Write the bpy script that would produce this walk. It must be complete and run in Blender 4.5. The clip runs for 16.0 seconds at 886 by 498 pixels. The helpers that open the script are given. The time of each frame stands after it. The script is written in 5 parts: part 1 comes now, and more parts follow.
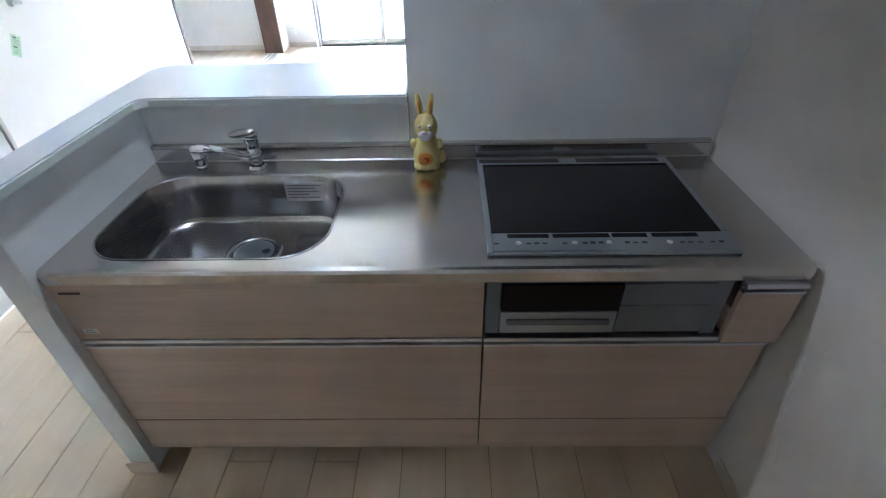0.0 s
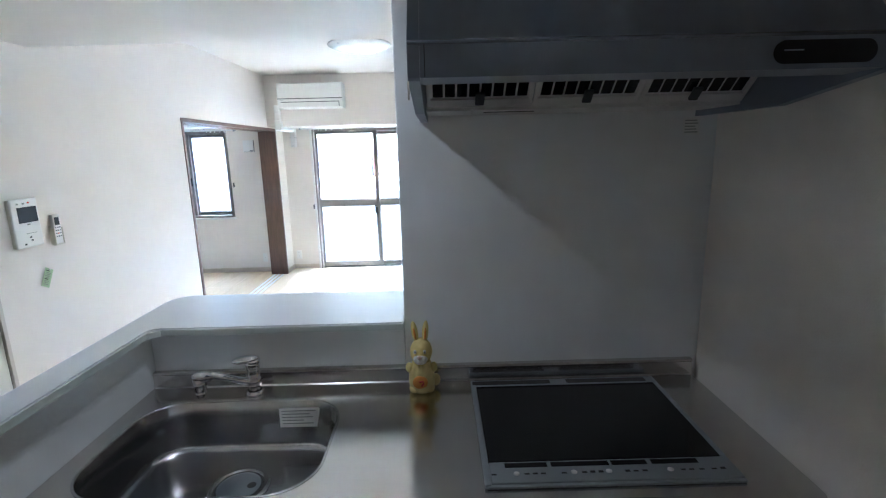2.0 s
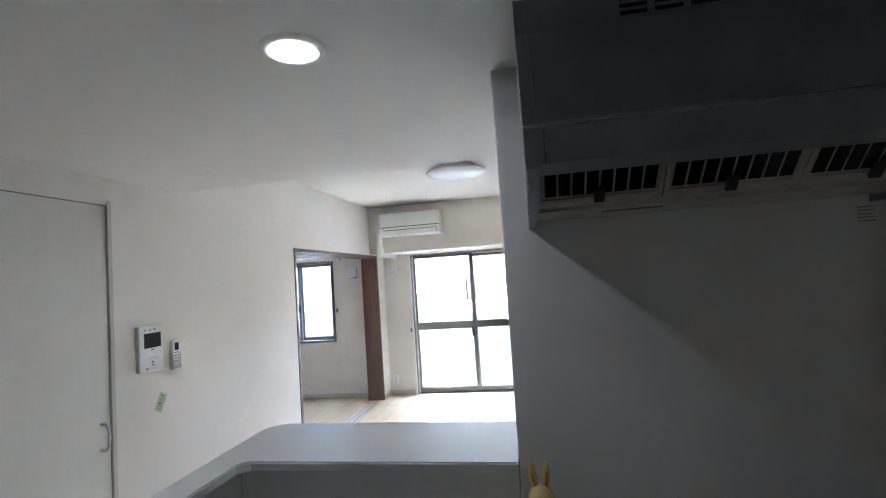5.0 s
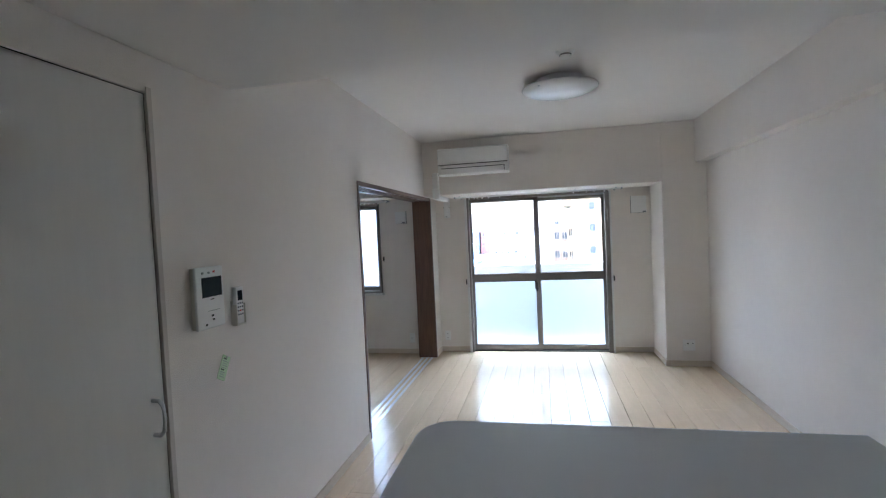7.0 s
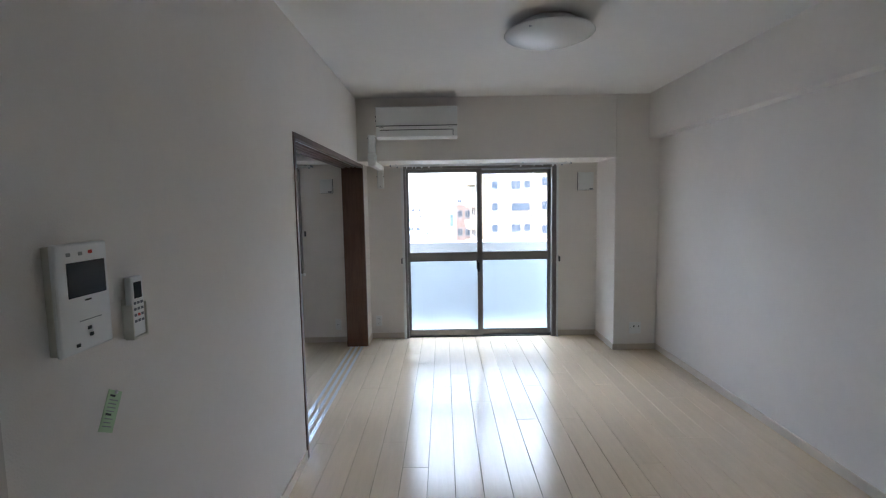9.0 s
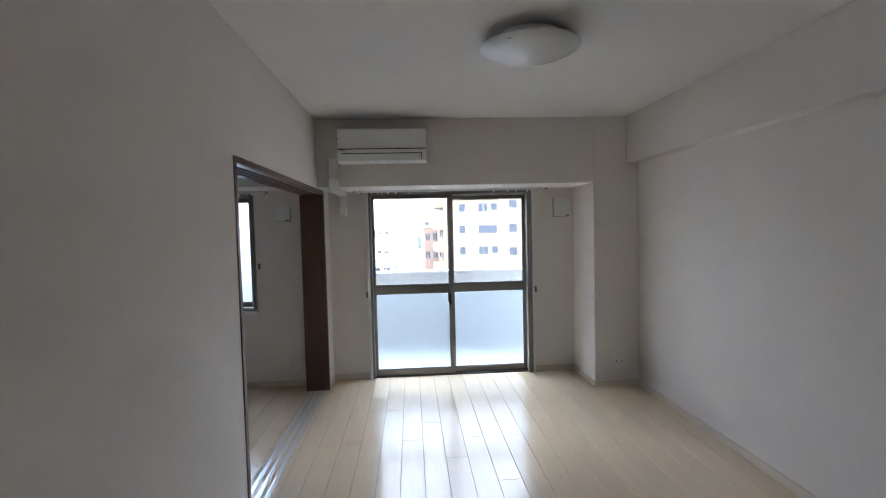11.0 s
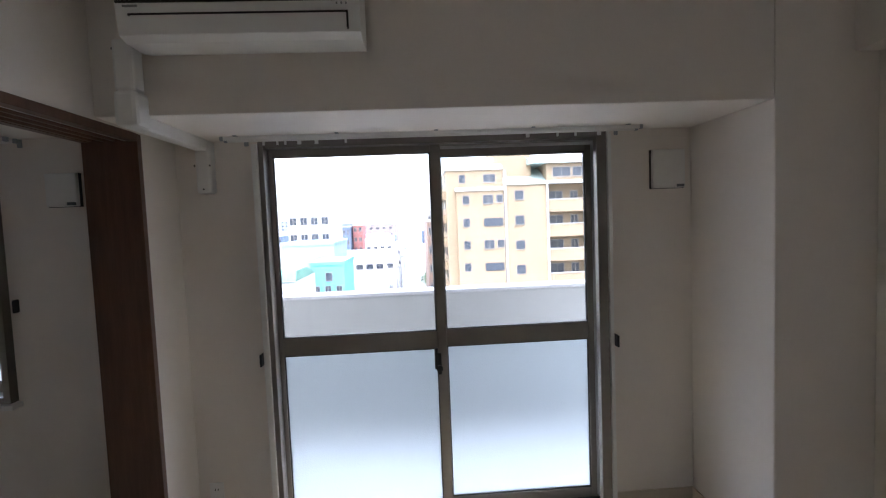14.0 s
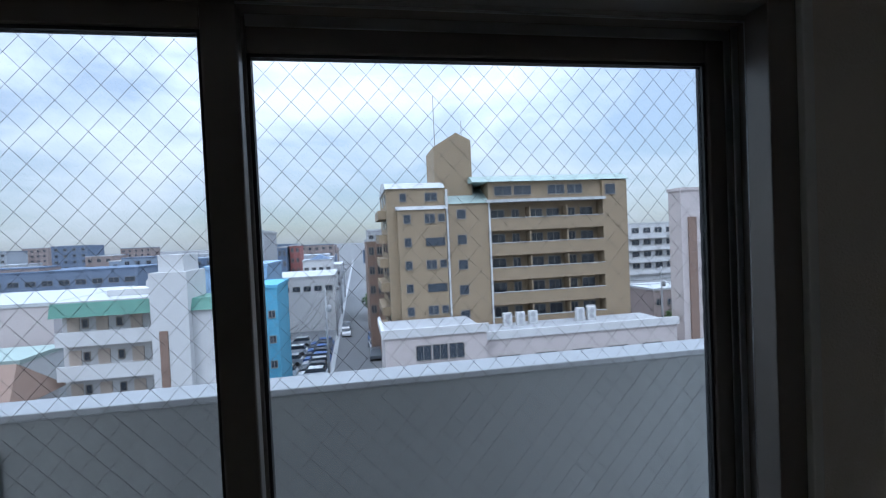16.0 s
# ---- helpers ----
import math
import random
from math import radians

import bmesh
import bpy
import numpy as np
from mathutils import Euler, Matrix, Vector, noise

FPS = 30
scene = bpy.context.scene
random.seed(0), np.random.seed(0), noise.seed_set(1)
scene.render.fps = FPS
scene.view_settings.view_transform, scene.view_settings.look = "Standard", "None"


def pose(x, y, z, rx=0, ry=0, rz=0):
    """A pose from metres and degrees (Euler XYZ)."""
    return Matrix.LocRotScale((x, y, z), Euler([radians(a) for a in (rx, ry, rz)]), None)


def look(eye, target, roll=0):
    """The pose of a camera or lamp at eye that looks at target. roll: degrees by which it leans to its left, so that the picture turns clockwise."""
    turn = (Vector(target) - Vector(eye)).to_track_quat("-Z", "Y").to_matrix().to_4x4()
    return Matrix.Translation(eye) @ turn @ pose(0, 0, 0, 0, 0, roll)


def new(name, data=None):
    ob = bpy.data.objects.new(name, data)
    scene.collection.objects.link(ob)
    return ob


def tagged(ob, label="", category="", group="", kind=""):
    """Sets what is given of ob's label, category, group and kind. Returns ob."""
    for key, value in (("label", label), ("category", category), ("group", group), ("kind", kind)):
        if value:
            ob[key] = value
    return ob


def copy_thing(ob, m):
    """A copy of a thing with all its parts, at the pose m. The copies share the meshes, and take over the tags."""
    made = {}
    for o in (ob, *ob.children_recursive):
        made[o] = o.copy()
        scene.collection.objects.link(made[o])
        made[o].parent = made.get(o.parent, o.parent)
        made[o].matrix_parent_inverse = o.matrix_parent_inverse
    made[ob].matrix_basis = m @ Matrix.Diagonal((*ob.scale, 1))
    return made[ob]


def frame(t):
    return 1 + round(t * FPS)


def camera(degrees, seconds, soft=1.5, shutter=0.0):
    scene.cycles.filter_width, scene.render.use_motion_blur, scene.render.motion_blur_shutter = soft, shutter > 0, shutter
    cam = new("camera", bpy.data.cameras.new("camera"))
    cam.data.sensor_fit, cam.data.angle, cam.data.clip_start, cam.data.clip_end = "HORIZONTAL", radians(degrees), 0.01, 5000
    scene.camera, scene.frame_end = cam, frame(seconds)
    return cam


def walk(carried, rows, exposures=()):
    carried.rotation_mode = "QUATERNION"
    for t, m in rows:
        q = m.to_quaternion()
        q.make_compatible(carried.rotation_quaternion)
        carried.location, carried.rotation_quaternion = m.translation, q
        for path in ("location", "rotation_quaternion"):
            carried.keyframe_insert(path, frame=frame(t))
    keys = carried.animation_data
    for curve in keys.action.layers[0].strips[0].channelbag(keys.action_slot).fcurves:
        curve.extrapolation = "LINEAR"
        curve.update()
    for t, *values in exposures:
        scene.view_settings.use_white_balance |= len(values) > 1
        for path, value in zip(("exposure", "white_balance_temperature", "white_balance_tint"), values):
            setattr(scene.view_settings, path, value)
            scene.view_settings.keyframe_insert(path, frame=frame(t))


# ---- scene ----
cam = camera(85.6, 16.0, 1.2)
PATH = [
    (0, (0.191, 0.328, 1.56), (0.158, 1.939, 0.375), -1.2),
    (0.5, (0.174, 0.304, 1.561), (0.119, 1.932, 0.399), -1.8),
    (1, (0.177, 0.276, 1.571), (0.122, 1.966, 0.502), -1.9),
    (1.5, (0.187, 0.277, 1.597), (0.162, 2.119, 0.816), -1.4),
    (2, (0.189, 0.278, 1.637), (0.2, 2.236, 1.226), -1.4),
    (2.5, (0.192, 0.269, 1.661), (0.227, 2.265, 1.531), -1.7),
    (3, (0.196, 0.264, 1.671), (0.226, 2.263, 1.702), -2.4),
    (3.5, (0.201, 0.275, 1.672), (0.208, 2.271, 1.802), -3.3),
    (4, (0.208, 0.298, 1.661), (0.148, 2.288, 1.85), -4.0),
    (4.5, (0.211, 0.340, 1.638), (0.025, 2.323, 1.821), -4.2),
    (5, (0.133, 0.429, 1.598), (-0.219, 2.394, 1.713), -3.8),
    (5.2, (0.074, 0.487, 1.581), (-0.345, 2.442, 1.662), -3.5),
    (5.9, (-0.185, 0.705, 1.556), (-0.61, 2.659, 1.57), -3.1),
    (6.6, (-0.448, 0.922, 1.542), (-0.865, 2.876, 1.495), -2.7),
    (7.3, (-0.712, 1.114, 1.530), (-1.096, 3.075, 1.437), -2.4),
    (7.5, (-0.803, 1.158, 1.521), (-1.112, 3.131, 1.415), -2.2),
    (7.62, (-0.874, 1.164, 1.519), (-1.157, 3.141, 1.402), -1.9),
    (7.74, (-0.925, 1.200, 1.517), (-1.172, 3.182, 1.39), -1.6),
    (8, (-0.968, 1.319, 1.514), (-1.157, 3.305, 1.373), -1.2),
    (8.5, (-1.062, 1.451, 1.515), (-1.129, 3.442, 1.341), -1.15),
    (9, (-1.074, 1.619, 1.513), (-1.079, 3.61, 1.328), -1.0),
    (9.5, (-1.095, 1.724, 1.542), (-1.063, 3.716, 1.369), -1.1),
    (9.7, (-1.108, 1.755, 1.552), (-1.043, 3.748, 1.399), -1.2),
    (11.8, (-1.05, 2.425, 1.576), (-0.915, 4.418, 1.484), -1.4),
    (12, (-1.041, 2.587, 1.575), (-0.912, 4.58, 1.482), -1.4),
    (12.5, (-1.001, 3.044, 1.557), (-0.863, 5.037, 1.46), -1.8),
    (13, (-0.946, 3.559, 1.543), (-0.827, 5.552, 1.433), -1.75),
    (13.5, (-0.872, 4.103, 1.538), (-0.738, 6.095, 1.42), -2.1),
    (14, (-0.779, 4.601, 1.530), (-0.669, 6.595, 1.41), -2.3),
    (14.5, (-0.707, 5.105, 1.534), (-0.574, 7.097, 1.418), -2.55),
    (15, (-0.632, 5.577, 1.532), (-0.489, 7.569, 1.418), -2.55),
    (15.5, (-0.580, 5.987, 1.553), (-0.338, 7.970, 1.452), -2.65),
    (16, (-0.498, 6.313, 1.575), (-0.146, 8.281, 1.525), -2.6),
]
EXPOSURE = [
    (0, 6.12, 5250, 10), (1.0, 6.0, 5300, 10), (2.0, 5.4, 5450, 9), (3.0, 5.02, 5550, 9), (4.0, 4.85, 5700, 10), (5.0, 4.75, 5800, 11),
    (7.3, 3.5, 5850, 13), (9.0, 3.22, 5900, 13), (12.0, 2.88, 6200, 14), (13.0, 2.68, 6250, 15), (14.0, 2.45, 6450, 18), (14.5, 2.2, 6450, 18),
    (15.0, 1.55, 5900, 14), (15.5, 0.68, 5600, 11), (16.0, 0.12, 5750, 10)]
walk(cam, [(t, look(eye, target, roll)) for t, eye, target, roll in PATH], EXPOSURE)

# ---- world, sun and lamps ----
world = bpy.data.worlds.new("world")
scene.world = world
world.use_nodes = True
wn, wl = world.node_tree.nodes, world.node_tree.links
wn.clear()
w_out = wn.new("ShaderNodeOutputWorld")
w_bg = wn.new("ShaderNodeBackground")
w_sky = wn.new("ShaderNodeTexSky")
w_sky.sky_type = "NISHITA"
w_sky.sun_disc = False
w_sky.sun_elevation = radians(48)
w_sky.sun_rotation = radians(205)
w_sky.air_density, w_sky.dust_density = 1.0, 0.8
w_co = wn.new("ShaderNodeTexCoord")
w_map = wn.new("ShaderNodeMapping")
w_map.inputs["Scale"].default_value = (1.0, 1.0, 2.6)
w_noise = wn.new("ShaderNodeTexNoise")
w_noise.inputs["Scale"].default_value = 2.3
w_noise.inputs["Detail"].default_value = 8
w_noise.inputs["Roughness"].default_value = 0.55
w_noise.inputs["Distortion"].default_value = 0.3
w_ramp = wn.new("ShaderNodeValToRGB")
w_ramp.color_ramp.elements[0].position, w_ramp.color_ramp.elements[0].color = 0.40, (0.34, 0.34, 0.34, 1)
w_ramp.color_ramp.elements[1].position, w_ramp.color_ramp.elements[1].color = 0.62, (0.95, 0.95, 0.95, 1)
w_mix = wn.new("ShaderNodeMix")
w_mix.data_type = "RGBA"
w_mix.inputs[7].default_value = (9.6, 9.9, 10.3, 1)
wl.new(w_co.outputs["Generated"], w_map.inputs["Vector"])
wl.new(w_map.outputs["Vector"], w_noise.inputs["Vector"])
wl.new(w_noise.outputs["Fac"], w_ramp.inputs["Fac"])
wl.new(w_ramp.outputs["Color"], w_mix.inputs[0])
wl.new(w_sky.outputs["Color"], w_mix.inputs[6])
w_sep = wn.new("ShaderNodeSeparateXYZ")
w_grad = wn.new("ShaderNodeMapRange")
w_grad.inputs["From Min"].default_value, w_grad.inputs["From Max"].default_value = 0.0, 1.0
w_grad.inputs["To Min"].default_value, w_grad.inputs["To Max"].default_value = 0.62, 2.6
w_scale = wn.new("ShaderNodeVectorMath")
w_scale.operation = "SCALE"
wl.new(w_co.outputs["Generated"], w_sep.inputs["Vector"])
wl.new(w_sep.outputs["Z"], w_grad.inputs["Value"])
wl.new(w_mix.outputs[2], w_scale.inputs[0])
w_high = wn.new("ShaderNodeMapRange")
w_high.inputs["From Min"].default_value, w_high.inputs["From Max"].default_value = 0.42, 1.0
w_high.inputs["To Min"].default_value, w_high.inputs["To Max"].default_value = 0.0, 1.8
w_sum = wn.new("ShaderNodeMath")
w_sum.operation = "ADD"
wl.new(w_sep.outputs["Z"], w_high.inputs["Value"])
wl.new(w_grad.outputs["Result"], w_sum.inputs[0])
wl.new(w_high.outputs["Result"], w_sum.inputs[1])
wl.new(w_sum.outputs[0], w_scale.inputs["Scale"])
wl.new(w_scale.outputs["Vector"], w_bg.inputs["Color"])
w_bg.inputs["Strength"].default_value = 0.15
wl.new(w_bg.outputs["Background"], w_out.inputs["Surface"])

sun = new("sun", bpy.data.lights.new("sun", "SUN"))
sun.data.energy, sun.data.angle, sun.data.color = 0.5, radians(12), (1.0, 0.96, 0.9)
sun.matrix_world = look((-30, -50, 70), (0, 0, 0))


# ---- materials ----
def mat(name, color, rough=0.5, metal=0.0, var=0.0, scale=8.0, bump=0.0, bscale=60.0, stretch=(1, 1, 1), coat=0.0, spec=0.5, rvar=0.0, rand=0.0):
    m = bpy.data.materials.new(name)
    m.use_nodes = True
    n, l = m.node_tree.nodes, m.node_tree.links
    b = n["Principled BSDF"]
    b.inputs["Base Color"].default_value = (*color, 1)
    b.inputs["Roughness"].default_value = rough
    b.inputs["Metallic"].default_value = metal
    b.inputs["Specular IOR Level"].default_value = spec
    b.inputs["Coat Weight"].default_value = coat
    b.inputs["Coat Roughness"].default_value = 0.08
    co = n.new("ShaderNodeTexCoord")
    mp = n.new("ShaderNodeMapping")
    mp.inputs["Scale"].default_value = stretch
    l.new(co.outputs["Object"], mp.inputs["Vector"])
    if var or rvar or rand:
        t = n.new("ShaderNodeTexNoise")
        t.inputs["Scale"].default_value, t.inputs["Detail"].default_value = scale, 6
        t2 = n.new("ShaderNodeTexNoise")
        t2.inputs["Scale"].default_value, t2.inputs["Detail"].default_value = scale * 7, 3
        l.new(mp.outputs["Vector"], t.inputs["Vector"])
        l.new(mp.outputs["Vector"], t2.inputs["Vector"])
        ad = n.new("ShaderNodeMath")
        ad.operation = "MULTIPLY_ADD"
        ad.inputs[1].default_value = 0.45
        l.new(t2.outputs["Fac"], ad.inputs[0])
        l.new(t.outputs["Fac"], ad.inputs[2])
        mr = n.new("ShaderNodeMapRange")
        mr.inputs["From Min"].default_value, mr.inputs["From Max"].default_value = 0.4, 1.05
        mr.inputs["To Min"].default_value, mr.inputs["To Max"].default_value = 1 - var, 1 + var
        l.new(ad.outputs[0], mr.inputs["Value"])
        fac = mr.outputs["Result"]
        if rand:
            oi = n.new("ShaderNodeObjectInfo")
            rr = n.new("ShaderNodeMapRange")
            rr.inputs["To Min"].default_value, rr.inputs["To Max"].default_value = 1 - rand, 1 + rand
            l.new(oi.outputs["Random"], rr.inputs["Value"])
            mm = n.new("ShaderNodeMath")
            mm.operation = "MULTIPLY"
            l.new(fac, mm.inputs[0])
            l.new(rr.outputs["Result"], mm.inputs[1])
            fac = mm.outputs[0]
        vm = n.new("ShaderNodeVectorMath")
        vm.operation = "SCALE"
        vm.inputs[0].default_value = color
        l.new(fac, vm.inputs["Scale"])
        l.new(vm.outputs["Vector"], b.inputs["Base Color"])
        if rvar:
            rm = n.new("ShaderNodeMapRange")
            rm.inputs["From Min"].default_value, rm.inputs["From Max"].default_value = 0.4, 1.05
            rm.inputs["To Min"].default_value, rm.inputs["To Max"].default_value = max(0.02, rough - rvar), rough + rvar
            l.new(ad.outputs[0], rm.inputs["Value"])
            l.new(rm.outputs["Result"], b.inputs["Roughness"])
    if bump:
        tb = n.new("ShaderNodeTexNoise")
        tb.inputs["Scale"].default_value, tb.inputs["Detail"].default_value = bscale, 4
        l.new(mp.outputs["Vector"], tb.inputs["Vector"])
        bp = n.new("ShaderNodeBump")
        bp.inputs["Strength"].default_value, bp.inputs["Distance"].default_value = bump, 0.004
        l.new(tb.outputs["Fac"], bp.inputs["Height"])
        l.new(bp.outputs["Normal"], b.inputs["Normal"])
    return m


def emit(name, color, strength):
    m = bpy.data.materials.new(name)
    m.use_nodes = True
    b = m.node_tree.nodes["Principled BSDF"]
    b.inputs["Base Color"].default_value = (0.8, 0.8, 0.8, 1)
    b.inputs["Emission Color"].default_value = (*color, 1)
    b.inputs["Emission Strength"].default_value = strength
    return m


def clear_glass(name):
    m = bpy.data.materials.new(name)
    m.use_nodes = True
    n, l = m.node_tree.nodes, m.node_tree.links
    n.remove(n["Principled BSDF"])
    tr = n.new("ShaderNodeBsdfTransparent")
    tr.inputs["Color"].default_value = (0.80, 0.83, 0.85, 1)
    gl = n.new("ShaderNodeBsdfGlossy")
    gl.inputs["Roughness"].default_value = 0.0
    fr = n.new("ShaderNodeFresnel")
    fr.inputs["IOR"].default_value = 1.3
    mx = n.new("ShaderNodeMixShader")
    l.new(fr.outputs["Fac"], mx.inputs["Fac"])
    l.new(tr.outputs["BSDF"], mx.inputs[1])
    l.new(gl.outputs["BSDF"], mx.inputs[2])
    l.new(mx.outputs["Shader"], n["Material Output"].inputs["Surface"])
    return m


def frosted(name, rough, tint=(0.46, 0.55, 0.63)):
    m = bpy.data.materials.new(name)
    m.use_nodes = True
    n, l = m.node_tree.nodes, m.node_tree.links
    b = n["Principled BSDF"]
    b.inputs["Base Color"].default_value = (*tint, 1)
    b.inputs["Transmission Weight"].default_value = 1.0
    b.inputs["Roughness"].default_value = rough
    b.inputs["IOR"].default_value = 1.3
    co = n.new("ShaderNodeTexCoord")
    vo = n.new("ShaderNodeTexVoronoi")
    vo.inputs["Scale"].default_value = 150
    l.new(co.outputs["Object"], vo.inputs["Vector"])
    bp = n.new("ShaderNodeBump")
    bp.inputs["Strength"].default_value, bp.inputs["Distance"].default_value = 0.35, 0.002
    l.new(vo.outputs["Distance"], bp.inputs["Height"])
    l.new(bp.outputs["Normal"], b.inputs["Normal"])
    return m


M_WALL = mat("wallpaper", (0.85, 0.795, 0.735), 0.75, var=0.025, scale=2.5, bump=0.4, bscale=220)
M_CEIL = mat("ceiling_paper", (0.84, 0.805, 0.765), 0.8, var=0.02, scale=2, bump=0.2, bscale=200)
M_PANEL = mat("kitchen_panel", (0.84, 0.85, 0.845), 0.28, var=0.015, scale=1.5)
M_FLOOR = mat("maple_floor", (0.75, 0.60, 0.42), 0.2, var=0.06, scale=3.0, stretch=(8, 0.8, 1), bump=0.03, bscale=25, rvar=0.05, rand=0.03, coat=0.08, spec=0.42)
M_GAP = mat("floor_joint", (0.22, 0.15, 0.09), 0.8)
M_BASE = mat("baseboard_vinyl", (0.70, 0.61, 0.50), 0.5, var=0.05, scale=5, stretch=(1, 1, 6))
M_BROWN = mat("walnut_trim", (0.125, 0.064, 0.040), 0.38, var=0.3, scale=6, stretch=(8, 8, 0.6), bump=0.05)
M_SASH = mat("bronze_aluminium", (0.235, 0.215, 0.195), 0.4, metal=0.35, var=0.06, scale=10)
M_SASHD = mat("dark_gasket", (0.03, 0.03, 0.032), 0.6)
M_ALU = mat("satin_aluminium", (0.62, 0.63, 0.65), 0.3, metal=1.0, var=0.05, scale=14)
M_STEEL = mat("brushed_steel", (0.56, 0.545, 0.53), 0.19, metal=1.0, var=0.025, scale=2, stretch=(1, 30, 30), rvar=0.02)
M_SINK = mat("sink_steel", (0.42, 0.415, 0.42), 0.2, metal=1.0, var=0.05, scale=4, rvar=0.04)
M_CHROME = mat("chrome", (0.80, 0.80, 0.82), 0.06, metal=1.0)
M_WOOD = mat("drawer_wood", (0.53, 0.405, 0.315), 0.42, var=0.14, scale=2.2, stretch=(0.7, 4, 14), bump=0.03, bscale=30)
M_CARC = mat("dark_carcass", (0.05, 0.045, 0.04), 0.7)
M_TOE = mat("toe_board", (0.30, 0.24, 0.19), 0.55, var=0.08, scale=4)
M_WHITE = mat("white_plastic", (0.85, 0.845, 0.82), 0.4, var=0.015, scale=6)
M_IVORY = mat("ivory_plastic", (0.74, 0.71, 0.62), 0.4, var=0.02, scale=6)
M_SHELF = mat("white_laminate", (0.63, 0.65, 0.67), 0.3, var=0.02, scale=4)
M_EDGE = mat("pale_edge_band", (0.62, 0.66, 0.63), 0.45)
M_DOOR = mat("white_door_sheet", (0.77, 0.745, 0.70), 0.45, var=0.03, scale=3, stretch=(3, 3, 0.4))
M_DOORF = mat("door_frame_sheet", (0.64, 0.58, 0.52), 0.5, var=0.04, scale=4)
M_HOOD = mat("slate_paint", (0.20, 0.23, 0.275), 0.34, metal=0.3, var=0.05, scale=5)
M_HOODE = mat("slate_edge", (0.22, 0.25, 0.295), 0.16, metal=0.6)
M_HOODB = mat("hood_under", (0.62, 0.60, 0.57), 0.4, metal=0.4, var=0.05, scale=6)
M_BLACK = mat("black_gloss", (0.006, 0.006, 0.007), 0.09, spec=0.28)
M_DARK = mat("dark_plastic", (0.02, 0.02, 0.022), 0.45)
M_GREY = mat("grey_plastic", (0.175, 0.195, 0.215), 0.35, metal=0.3, var=0.03, scale=8)
M_SILVER = mat("silver_paint", (0.37, 0.40, 0.43), 0.35, metal=0.6, var=0.03, scale=9)
M_SCREEN = mat("grey_screen", (0.035, 0.045, 0.055), 0.15)
M_TAGG = mat("green_card", (0.50, 0.66, 0.40), 0.6, var=0.04, scale=20)
M_INK = mat("dark_ink", (0.05, 0.06, 0.05), 0.7)
M_INKL = mat("grey_ink", (0.30, 0.32, 0.30), 0.7)
M_YELLOW = mat("yellow_vinyl", (0.80, 0.66, 0.27), 0.5, var=0.05, scale=14, bump=0.08, bscale=40)
M_ORANGE = mat("orange_vinyl", (0.75, 0.30, 0.05), 0.5)
M_RED = mat("red_ink", (0.55, 0.05, 0.03), 0.6)
M_PINK = mat("pale_pink_vinyl", (0.75, 0.55, 0.50), 0.5)
M_CONC = mat("balcony_concrete", (0.275, 0.285, 0.282), 0.85, var=0.08, scale=3, bump=0.3, bscale=60)
M_COPE = mat("coping_paint", (0.360, 0.371, 0.385), 0.7, var=0.08, scale=5, bump=0.1)
M_BFLOOR = mat("balcony_sheet", (0.266, 0.266, 0.256), 0.7, var=0.10, scale=4, bump=0.1)
M_LAMP = mat("milky_acrylic", (0.82, 0.82, 0.80), 0.25)
M_GLASS = clear_glass("clear_pane")
M_FROST = frosted("frosted_pane", 0.38)
M_FROSTB = frosted("patterned_pane", 0.5, (0.36, 0.44, 0.54))
M_WIRE = mat("pane_wire", (0.09, 0.09, 0.09), 0.5, metal=0.5)
M_GLOW = emit("downlight_glow", (1.0, 0.99, 0.98), 2.4)

# ---- building helpers ----
ROOT = {}


def V(*a):
    return Vector(a)


def box(bm, x0, y0, z0, x1, y1, z1, bevel=0.0, seg=2, mi=0):
    r = bmesh.ops.create_cube(bm, size=1.0)
    for v in r["verts"]:
        v.co = V(x0 + (v.co.x + 0.5) * (x1 - x0), y0 + (v.co.y + 0.5) * (y1 - y0), z0 + (v.co.z + 0.5) * (z1 - z0))
    faces = {f for v in r["verts"] for f in v.link_faces}
    for f in faces:
        f.material_index = mi
    if bevel:
        edges = {e for f in faces for e in f.edges}
        bmesh.ops.bevel(bm, geom=list(edges), offset=bevel, segments=seg, profile=0.5, affect="EDGES")
    return bm


def boxes(*specs, bevel=0.0):
    bm = bmesh.new()
    for s in specs:
        box(bm, *s, bevel=bevel)
    return bm


def cyl(bm, c0, c1, r0, r1=None, seg=24, mi=0, caps=True):
    r1 = r0 if r1 is None else r1
    a, b = Vector(c0), Vector(c1)
    m = Matrix.Translation((a + b) / 2) @ (b - a).to_track_quat("Z", "Y").to_matrix().to_4x4()
    r = bmesh.ops.create_cone(bm, cap_ends=caps, segments=seg, radius1=r0, radius2=r1, depth=(b - a).length, matrix=m)
    for f in {f for v in r["verts"] for f in v.link_faces}:
        f.smooth = len(f.verts) == 4
        f.material_index = mi
    return bm


def ball(bm, c, rad, u=20, v=12, mi=0, turn=None):
    m = Matrix.Translation(c) @ (turn or Matrix.Identity(4)) @ Matrix.Diagonal((*rad, 1))
    r = bmesh.ops.create_uvsphere(bm, u_segments=u, v_segments=v, radius=1.0, matrix=m)
    for f in {f for v_ in r["verts"] for f in v_.link_faces}:
        f.smooth, f.material_index = True, mi
    return bm


